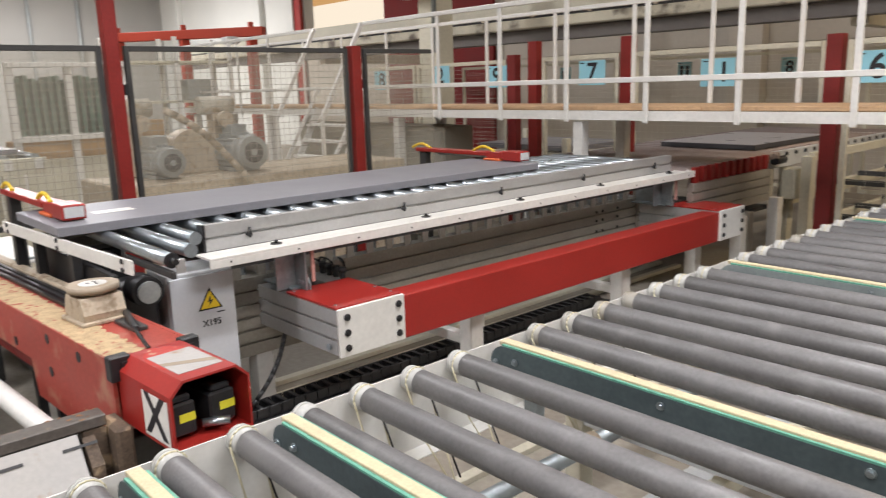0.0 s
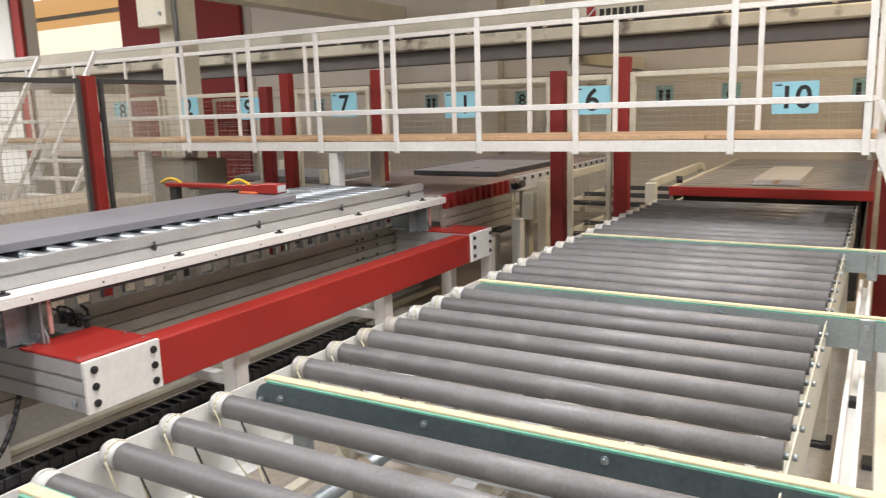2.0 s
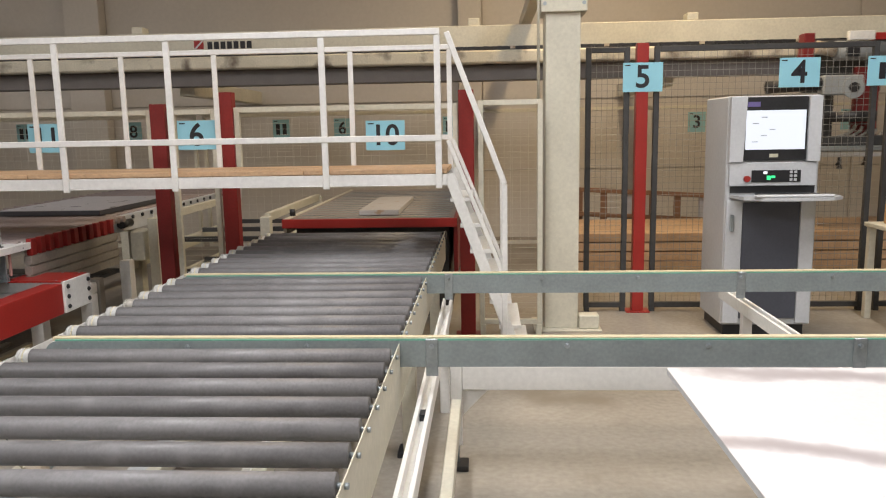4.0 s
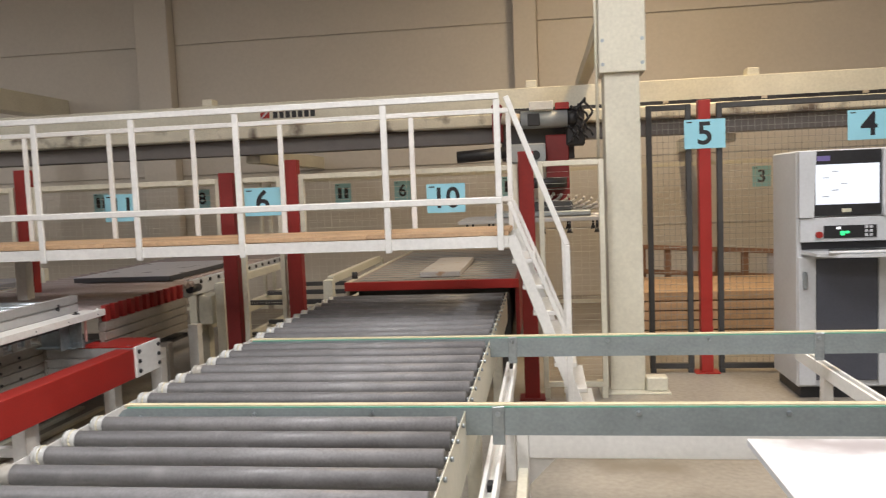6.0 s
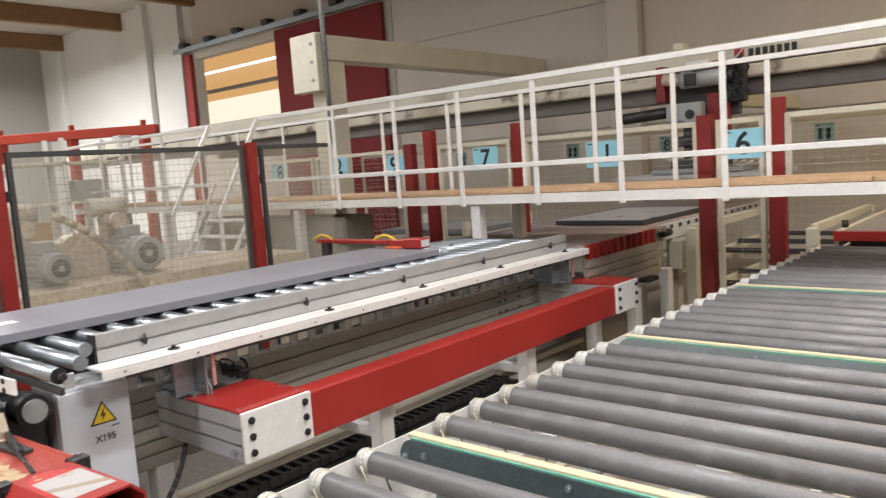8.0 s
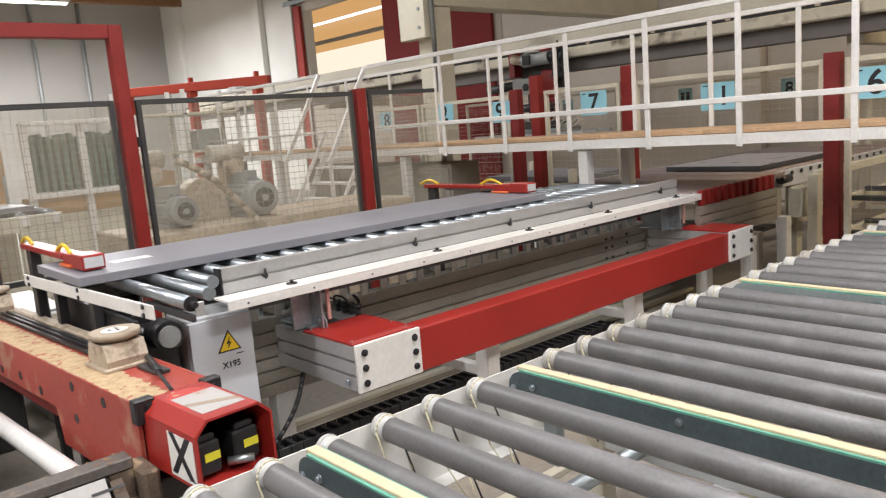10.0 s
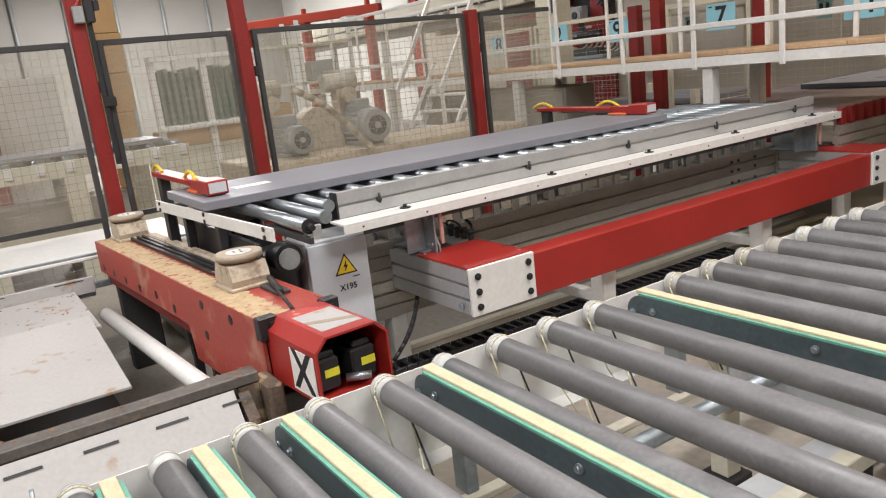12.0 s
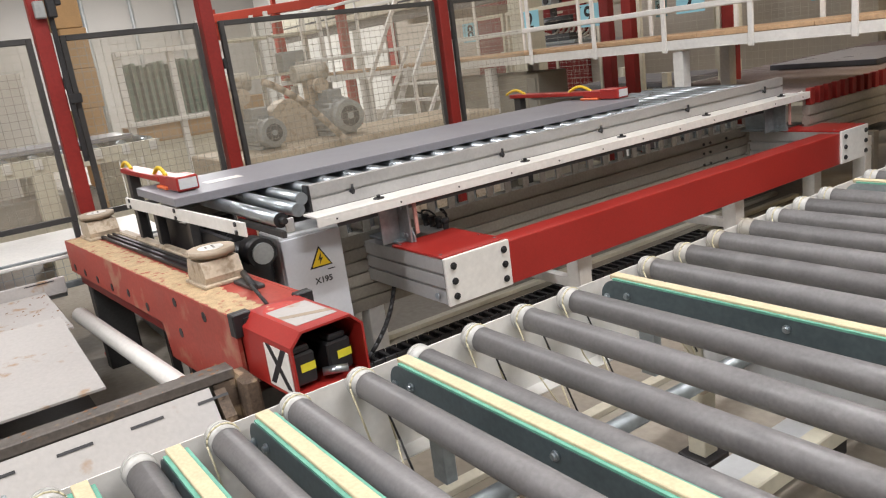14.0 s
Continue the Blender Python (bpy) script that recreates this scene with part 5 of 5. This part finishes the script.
bpanel = part("button_panel", box(B(), 2.28, 6.62, 1.30, 2.99, 6.659, 1.495, 0.004), GREY_PAINT, kiosk)
part("button_strip", box(B(), 2.46, 6.613, 1.33, 2.86, 6.6195, 1.43, 0.002), BLACK, bpanel)
for x, z, m in ((2.57, 1.41, LED_WHITE), (2.60, 1.375, LED_GREEN), (2.635, 1.375, LED_GREEN), (2.60, 1.36, LED_GREEN)):
    part("indicator", box(B(), x - 0.016, 6.609, z - 0.010, x + 0.016, 6.6125, z + 0.010, 0.001), m, bpanel, "lit indicator")
for k in range(6):
    x, z = 2.78 + 0.035 * (k % 2), 1.35 + 0.032 * (k // 2)
    part("button", box(B(), x - 0.012, 6.608, z - 0.011, x + 0.012, 6.6125, z + 0.011, 0.002), GREY_PAINT, bpanel)
part("stop_button", rod(B(), (2.42, 6.62, 1.36), (2.42, 6.59, 1.36), 0.026, 14), RED, bpanel, "red stop button")
bm = B()
prism(bm, [(2.30, 6.66), (2.34, 6.42), (2.46, 6.33), (2.65, 6.29), (2.85, 6.29), (3.02, 6.33), (3.12, 6.42), (3.14, 6.66)], "z", 1.20, 1.225)
tray = part("keyboard_tray", bm, GREY_PAINT, kiosk, "fold-out grey keyboard tray")
part("keyboard", box(B(), 2.48, 6.40, 1.2255, 2.95, 6.58, 1.245, 0.004), BLACK, tray)
part("wrist_rest", box(B(), 2.40, 6.32, 1.2255, 3.02, 6.37, 1.25, 0.01), GREY_PAINT, tray)
part("recess", box(B(), 2.30, 6.648, 1.24, 2.99, 6.6585, 1.298), BLACK, kiosk)
part("lower_door", box(B(), 2.41, 6.64, 0.16, 2.88, 6.659, 1.16, 0.004), mat("dark_slate_door", (0.07, 0.075, 0.095), 0.5, vary=0.1), kiosk, "dark slate lower door")
for x0, x1 in ((2.27, 2.405), (2.885, 3.0)):
    part("door_frame", box(B(), x0, 6.63, 0.12, x1, 6.659, 1.18, 0.004), GREY_PAINT, kiosk)
part("handle", box(B(), 2.30, 6.60, 0.92, 2.33, 6.63, 1.06, 0.006), STEEL, kiosk)

# ---------------- wood stack, ladder, side table behind the fence ----------------
ws = thing("timber_stack", (2.6, 9.6, 0), "stack of light brown timber planks on the floor", "timber")
for k in range(5):
    for j in range(4):
        part("plank", box(B(), 1.2 + 0.03 * ((k * 3 + j) % 4), 8.9 + 0.36 * j, 0.06 + 0.11 * k, 6.3 - 0.05 * ((k + j) % 3), 9.24 + 0.36 * j, 0.155 + 0.11 * k, 0.004), WOOD, ws)
for x in (1.5, 3.5, 5.8):
    part("bearer", box(B(), x, 8.9, 0.0, x + 0.1, 10.4, 0.06, 0.003), TIMBER, ws)
ld = thing("wooden_crate_rail", (2.5, 10.6, 0), "brown wooden rack rail with upright slats behind the fence", "rack")
for z in (0.62, 0.95):
    part("rail", beam(B(), (1.0, 10.55, z + 0.06), (4.6, 10.55, z - 0.16), 0.05, 0.06, 0.004), TIMBER, ld)
for k in range(11):
    x = 1.15 + 0.33 * k
    part("slat", box(B(), x, 10.58, 0.0, x + 0.09, 10.62, 0.98 - 0.06 * (x - 1.0), 0.003), TIMBER if k % 3 else DUST_WHITE, ld)
sh = thing("side_table", (4.6, 7.0, 0), "cream side table with boxes beside the cabinet", "table")
part("top", box(B(), 3.75, 6.7, 0.86, 5.4, 7.35, 0.90, 0.005), CREAM, sh)
for x in (3.8, 5.3):
    for y in (6.75, 7.3):
        part("leg", box(B(), x - 0.03, y - 0.03, 0, x + 0.03, y + 0.03, 0.86, 0.003), CREAM, sh)
solo("cardboard_box", box(B(), 3.85, 6.85, 0.902, 4.2, 7.2, 1.08, 0.004), CARD, "brown cardboard box on the side table", "box")

# ---------------- gantry crane ----------------
GX0, GX1 = -22.0, 15.5
ga = thing("gantry_beam", (-3.0, 9.6, 0), "cream gantry beam with a dark toothed rack", "crane")
part("housing", box(B(), GX0, 9.72, 2.80, GX1, 9.95, 3.06, 0.006), CREAM, ga, "cream top housing")
part("rack", box(B(), GX0, 9.60, 2.752, GX1, 9.72, 2.797, 0.003), BLACK, ga, "black toothed rack")
for k in range(120):
    x = -14 + 0.16 * k
    part("rack_tooth", box(B(), x, 9.585, 2.765, x + 0.06, 9.6, 2.797), DUSTY_ALU if k % 7 == 0 else BLACK, ga)
part("beam", box(B(), GX0, 9.55, 2.595, GX1, 9.90, 2.75, 0.02), mat("grimy_cream_paint", (0.58, 0.54, 0.43), 0.5, vary=0.2, scale=3, stain=(0.13, 0.10, 0.075), stain_amount=0.3, stain_scale=2.6), ga, "cream beam with brown grease stains")
part("lower_tray", box(B(), GX0, 9.70, 2.40, GX1, 9.95, 2.59, 0.006), mat("grey_brown_tray", (0.15, 0.135, 0.125), 0.5, vary=0.15), ga, "dark lower cable tray")
for x in (-3.6, 2.5, -15.0, 12.0):
    part("support", box(B(), x - 0.1, 9.96, 2.3, x + 0.1, Y1 - 0.03, 2.5, 0.006), CREAM, ga)
for x in (-4.1, 0.12, 2.75, 5.5):
    part("top_bracket", box(B(), x - 0.07, 9.74, 3.06, x + 0.07, 9.93, 3.15, 0.008), CREAM, ga)
part("logo_mark", prism(B(), [(-3.37, 2.86), (-3.25, 2.86), (-3.25, 2.98), (-3.37, 2.98)], "y", 9.712, 9.7195), RED, ga, "small red square mark")
part("logo_stripe", prism(B(), [(-3.37, 2.86), (-3.345, 2.86), (-3.25, 2.955), (-3.25, 2.98)], "y", 9.708, 9.7118), GREY_PAINT, ga)
for k in range(7):
    x = -3.20 + 0.083 * k
    part("name_bar", box(B(), x, 9.714, 2.855, x + 0.06, 9.7195, 2.945), BLACK, ga, "black name print")

cp = thing("crane_portal", (-8.37, 7.5, 0), "cream portal column with a long overhead beam", "crane")
part("column", box(B(), -8.55, 7.35, 0.0, -8.2, 7.7, 3.38, 0.01), CREAM, cp)
part("head_box", box(B(), -8.75, 7.18, 2.95, -8.2, 7.345, 3.75, 0.01), CREAM, cp)
part("overhead_beam", box(B(), -8.5, 7.35, 3.38, -8.15, Y1 - 0.05, 3.72, 0.01), CREAM, cp)
part("pipe", rod(B(), (-8.155, 7.3, 2.2), (-8.155, 7.3, HZ), 0.035, 10), STEEL, cp)
for z in (3.1, 3.35, 3.6):
    part("bolt", rod(B(), (-8.3, 7.18, z), (-8.3, 7.16, z), 0.026, 8), STEEL, cp)

head = thing("gantry_gripper", (0.0, 9.3, 2.55), "dark red gantry carriage with grey motors and a suction gripper", "gripper")


def hp(name, bm, m, label=""):
    return part(name, bm, m, head, label)


hp("carriage", box(B(), -0.46, 9.40, 2.24, 0.40, 9.52, 2.84, 0.01), DARK_FRAME, "dark carriage plate")
hp("carriage_side", box(B(), -0.56, 9.22, 2.46, -0.44, 9.40, 2.90, 0.01), RED_DARK)
hp("carriage_side", box(B(), 0.30, 9.26, 2.38, 0.52, 9.40, 2.82, 0.02), BLACK)
bm = B()
for k in range(5):
    pts = [(0.36 + 0.05 * k + 0.05 * math.sin(1.3 * i + k), 9.2 - 0.012 * k, 2.84 - 0.055 * i + 0.02 * k) for i in range(9)]
    for a, b in zip(pts, pts[1:]):
        rod(bm, a, b, 0.014, 6)
hp("cable_harness", bm, BLACK, "hanging black cables")
hp("red_cap", box(B(), 0.18, 9.14, 2.80, 0.34, 9.24, 2.88, 0.008), RED)
hp("travel_motor", rod(B(), (-0.22, 9.22, 2.70), (0.32, 9.22, 2.70), 0.105, 20), MOTOR, "grey travel motor")
hp("motor_plate", box(B(), -0.12, 9.10, 2.80, 0.16, 9.17, 2.90, 0.006), WHITE_PAINT, "white motor box")
hp("terminal_box", box(B(), -0.14, 9.08, 2.62, 0.0, 9.13, 2.76, 0.006), BLACK)
hp("fan_cover", rod(B(), (0.32, 9.22, 2.70), (0.42, 9.22, 2.70), 0.085, 18), BLACK)
hp("hose_bundle", rod(B(), (-0.44, 9.20, 2.74), (-0.23, 9.20, 2.70), 0.075, 14), DUSTY_ALU)
hp("lift_motor", rod(B(), (-0.98, 9.16, 2.30), (-0.38, 9.16, 2.33), 0.07, 18), BLACK, "black ribbed lift motor")
hp("gearbox", box(B(), -0.38, 9.08, 2.20, 0.06, 9.24, 2.42, 0.015), MOTOR, "grey gearbox")
hp("gear_flange", rod(B(), (-0.06, 9.08, 2.28), (-0.06, 9.05, 2.28), 0.12, 22), MOTOR)
hp("gear_hub", rod(B(), (-0.06, 9.05, 2.28), (-0.06, 9.03, 2.28), 0.055, 16), BLACK)
hp("mast", box(B(), 0.06, 9.28, 1.72, 0.33, 9.36, 2.52, 0.01), RED_DARK, "dark red lifting mast")
hp("mast_rail", box(B(), -0.26, 9.30, 1.60, -0.16, 9.38, 2.40, 0.01), DARK_FRAME)
hp("turntable", rod(B(), (0.0, 9.3, 1.90), (0.0, 9.3, 2.02), 0.30, 24), BLACK)
bm = B()
for k in range(9):
    r0 = 0.30 + 0.03 * k
    pts = [(-0.55 + 0.03 * k + r0 * (1 - math.cos(math.pi * i / 10)) , 9.2 + 0.02 * k, 1.86 - 0.14 * math.sin(math.pi * i / 10) - 0.015 * k) for i in range(11)]
    for a, b in zip(pts, pts[1:]):
        rod(bm, a, b, 0.018, 8)
hp("cable_loop", bm, mat("pale_hose", (0.42, 0.38, 0.32), 0.6), "pale looping hoses")
hp("gripper_plate", box(B(), -0.55, 9.0, 1.57, 0.55, 9.6, 1.63, 0.01), STEEL)
hp("gripper_block", box(B(), -0.35, 9.1, 1.63, 0.35, 9.5, 1.74, 0.01), DARK_FRAME)
for k in range(4):
    y = 8.75 + 0.35 * k
    hp("gripper_arm", box(B(), -0.95, y - 0.025, 1.52, 0.95, y + 0.025, 1.568, 0.004), ALU)
for x in (-0.85, -0.6, -0.3, 0.0, 0.3, 0.6, 0.85):
    for y in (8.75, 9.45):
        bm = rod(B(), (x, y, 1.43), (x, y, 1.522), 0.014, 8)
        rod(bm, (x, y, 1.39), (x, y, 1.43), 0.035, 12, 0.02)
        hp("suction_cup", bm, BLACK, "black suction cup")

# ---------------- machinery behind the mesh fence ----------------
bench = thing("machine_bed", (-6.7, 3.2, 0), "dusty cream machine bed behind the fence", "machine")
part("bed", box(B(), -7.3, 2.2, 0.0, -6.2, 5.1, 1.02, 0.015), DUSTY_ALU, bench)
part("shelf", box(B(), -6.2, 2.0, 0.85, -5.9, 5.1, 0.90, 0.005), CREAM, bench)


DUSTY_PALE = mat("pale_dusty_casting", (0.50, 0.47, 0.40), 0.65, vary=0.15, stain=(0.40, 0.32, 0.22), stain_amount=0.3, stain_scale=12)


def big_motor(y, r, label):
    m = thing("electric_motor", (-6.4, y, 1.02), label, "motor", "motors behind the fence")
    z = 1.04 + r
    bm = rod(B(), (-6.95, y, z), (-6.50, y, z), r, 24)
    for k in range(18):
        a = radians(20 * k)
        cy, cz = y + (r + 0.01) * math.cos(a), z + (r + 0.01) * math.sin(a)
        beam(bm, (-6.92, cy, cz), (-6.53, cy, cz), 0.01, 0.024)
    part("body", bm, MOTOR, m, "ribbed grey motor body")
    cover = part("fan_cover", rod(B(), (-6.50, y, z), (-6.40, y, z), r * 1.03, 24, r * 0.92), MOTOR, m)
    part("fan_grille", rod(B(), (-6.40, y, z), (-6.395, y, z), r * 0.6, 20), DARK_FRAME, cover)
    part("fan_hub", rod(B(), (-6.395, y, z), (-6.388, y, z), r * 0.2, 14), MOTOR, cover)
    part("terminal_box", box(B(), -6.85, y - 0.08, z + r * 0.9, -6.65, y + 0.08, z + r + 0.09, 0.008), MOTOR, m)
    part("foot", box(B(), -6.9, y - r * 0.8, 1.022, -6.55, y + r * 0.8, 1.06, 0.004), MOTOR, m)


big_motor(2.70, 0.13, "dusty grey electric motor on the machine bed")
big_motor(3.47, 0.16, "large dusty grey electric motor with fan grille")
gd = thing("belt_guard", (-6.45, 3.05, 1.02), "dusty tan rounded belt guard", "guard")
bm = prism(B(), [(2.85 + 0.24 * (1 - math.cos(math.pi * i / 12)), 1.022 + 0.40 * max(0.0, math.sin(math.pi * i / 12)) ** 0.7) for i in range(13)], "x", -7.05, -6.85)
part("shell", bm, DUSTY_ALU, gd)
hs = B()
pts = [(-6.1, 2.55 + 0.09 * i, 1.62 - 0.075 * i + 0.06 * math.sin(i * 0.5)) for i in range(10)]
for a, b in zip(pts, pts[1:]):
    rod(hs, a, b, 0.03, 10)
solo("dust_hose", hs, DUSTY_ALU, "tan corrugated dust hose hanging over the machine bed", "hose")
for y, z in ((2.6, 1.55), (3.4, 1.55)):
    s = thing("saw_unit", (-7.0, y, 1.02), "dusty white cutting unit with a round guard", "machine", "cutting units")
    part("column", box(B(), -7.05, y - 0.06, 1.02, -6.9, y + 0.06, z + 0.1, 0.006), DUSTY_ALU, s)
    part("body", rod(B(), (-6.95, y - 0.18, z + 0.08), (-6.95, y + 0.16, z + 0.08), 0.085, 16), DUSTY_PALE, s)
    part("guard", rod(B(), (-6.8, y, z - 0.05), (-6.74, y, z - 0.05), 0.075, 20), DUSTY_ALU, s)

bc = thing("roller_conveyor", (-8.2, 1.2, 0), "cream roller conveyor table behind the wire fence", "conveyor")
part("side_rail", box(B(), -7.95, -2.5, 1.05, -7.88, 2.1, 1.20, 0.005), CREAM, bc)
part("side_rail", box(B(), -9.0, -2.5, 1.05, -8.93, 2.1, 1.20, 0.005), CREAM, bc)
for k in range(18):
    part("bed_roller", rod(B(), (-8.92, -2.4 + 0.26 * k, 1.19), (-7.96, -2.4 + 0.26 * k, 1.19), 0.045, 14), CHROME, bc)
    part("roller_bracket", box(B(), -7.879, -2.43 + 0.26 * k, 1.10, -7.85, -2.36 + 0.26 * k, 1.19, 0.003), WHITE_PAINT, bc)
for y in (-2.2, -1.0, 0.2, 1.0, 1.8):
    part("leg", box(B(), -8.0, y - 0.09, 0.0, -7.88, y + 0.09, 1.05, 0.005), CREAM, bc)
    part("leg", box(B(), -9.0, y - 0.09, 0.0, -8.9, y + 0.09, 1.05, 0.005), CREAM, bc)
part("stretcher", box(B(), -7.98, -2.4, 0.5, -7.9, 2.0, 0.6, 0.005), CREAM, bc)
part("drive_box", box(B(), -8.7, 0.0, 0.45, -8.2, 1.5, 0.8, 0.01), ALU_SHADED, bc)
solo("grey_board", box(B(), -8.85, -1.6, 1.237, -8.05, 1.9, 1.28, 0.004), GREY_BOARD, "grey board lying on the rear roller conveyor", "board")

cs = thing("box_stack", (-10.5, 2.0, 0), "tall stack of brown cardboard boxes", "boxes")
for k in range(8):
    o = 0.02 * math.sin(k * 2.3)
    part("carton", box(B(), -10.8, 1.86 + o, 0.1 + 0.48 * k, -10.3, 2.16 + o, 0.575 + 0.48 * k, 0.008), CARD, cs)
part("pallet", box(B(), -10.9, 1.7, 0, -10.1, 2.4, 0.1, 0.004), TIMBER, cs)
GLASS_GREEN = mat("green_tinted_plates", (0.12, 0.19, 0.15), 0.3, vary=0.25, scale=8, fine=30)
gr = thing("plate_rack", (-10.6, 3.1, 0), "cream rack holding upright green-tinted plates", "rack")
for y in (2.42, 3.08, 3.75):
    part("post", box(B(), -10.3, y - 0.04, 0, -10.22, y + 0.04, 2.15, 0.004), WHITE_PAINT, gr)
for z in (1.22, 2.1):
    part("rail", box(B(), -10.22, 2.4, z, -10.18, 3.8, z + 0.06, 0.004), WHITE_PAINT, gr)
for k in range(14):
    y = 2.5 + 0.09 * k
    part("plate", box(B(), -10.7, y, 1.29, -10.32, y + 0.05, 1.98 + 0.03 * math.sin(k * 1.7), 0.003), GLASS_GREEN, gr)
part("base", box(B(), -10.75, 2.4, 1.0, -10.3, 3.8, 1.22, 0.01), CARD, gr)
part("lower_frame", box(B(), -10.75, 2.4, 0.0, -10.3, 3.8, 1.0, 0.01), CREAM, gr)
solo("partition_board", box(B(), -11.8, -2.0, 0.0, -11.7, 1.5, 2.1, 0.01), WALL_WHITE, "white partition board on the floor", "partition")
sm = thing("red_machine", (-11.0, -0.2, 0), "red machine with a dark housing far behind the fence", "machine")
part("body", box(B(), -11.4, -0.5, 0.0, -10.8, 0.62, 1.5, 0.03), RED_DARK, sm)
part("housing", box(B(), -11.2, -0.1, 1.2, -10.75, 0.30, 1.95, 0.05), DARK_FRAME, sm)
part("arm", box(B(), -11.3, 0.3, 1.5, -11.0, 0.55, 1.98, 0.02), RED, sm)

ORANGE_RED = mat("orange_red_paint", (0.42, 0.05, 0.025), 0.5, vary=0.12, scale=3)
rc = thing("red_crane_frame", (-14.3, 6.4, 0), "orange-red steel crane frame across the hall", "crane")
C0, C1 = Vector((-15.6, 5.45, 2.82)), Vector((-13.0, 7.4, 2.82))
part("beam", beam(B(), C0, C1, 0.18, 0.17, 0.01), ORANGE_RED, rc)
for f in (0.08, 0.5, 0.92):
    p = C0.lerp(C1, f)
    part("column", box(B(), p.x - 0.08, p.y - 0.08, 0, p.x + 0.08, p.y + 0.08, 2.73, 0.008), ORANGE_RED, rc)
    part("lug", box(B(), p.x - 0.04, p.y - 0.04, 2.906, p.x + 0.04, p.y + 0.04, 3.0, 0.005), ORANGE_RED, rc)
part("hoist", box(B(), -13.45, 6.75, 2.60, -13.2, 7.0, 2.732, 0.02), GREY_PAINT, rc)
rl = thing("white_rack", (-12.0, 5.2, 0), "white steel rack with shelves behind the machines", "rack")
for y in (4.2, 5.1, 6.0):
    for x in (-12.3, -11.7):
        part("post", box(B(), x - 0.03, y - 0.03, 0, x + 0.03, y + 0.03, 2.6, 0.003), WHITE_PAINT, rl)
for z in (0.4, 1.0, 1.6, 2.2):
    part("shelf", box(B(), -12.33, 4.17, z, -11.67, 6.03, z + 0.04, 0.003), CREAM, rl)
for k, (y, z) in enumerate(((4.4, 1.04), (5.3, 1.64), (4.7, 0.44))):
    solo("storage_box", box(B(), -12.2, y, z + 0.002, -11.8, y + 0.45, z + 0.32, 0.01), (CARD, MOTOR, CREAM)[k], "plain storage box standing on a rack shelf", "box")
pw = thing("pipe_run", (X0 + 0.2, 2, 0), "vertical grey pipes on the end wall", "pipes")
for k in range(10):
    y = -5.5 + 1.7 * k
    part("pipe", rod(B(), (X0 + 0.08, y, 0.0), (X0 + 0.08, y, HZ), 0.07, 12), MOTOR, pw)


# ---------------- what moves: the gantry carriage ----------------
def motions():
    rows = [(0.0, 12.7), (1.5, 9.7), (3.2, 6.1), (4.2, 4.0), (5.3, 1.62), (5.6, 1.02), (5.9, 0.42), (6.2, -0.19), (6.5, -0.76), (6.8, -1.35), (7.1, -1.89), (7.5, -2.62),
            (8.0, -3.62), (8.2, -4.02), (9.2, -6.2), (10.0, -8.0), (10.4, -8.7), (10.7, -9.1), (11.2, -9.4), (12.0, -9.5), (14.0, -9.5)]
    walk(head, [(t, pose(x, 9.3, 2.47)) for t, x in rows])


motions()
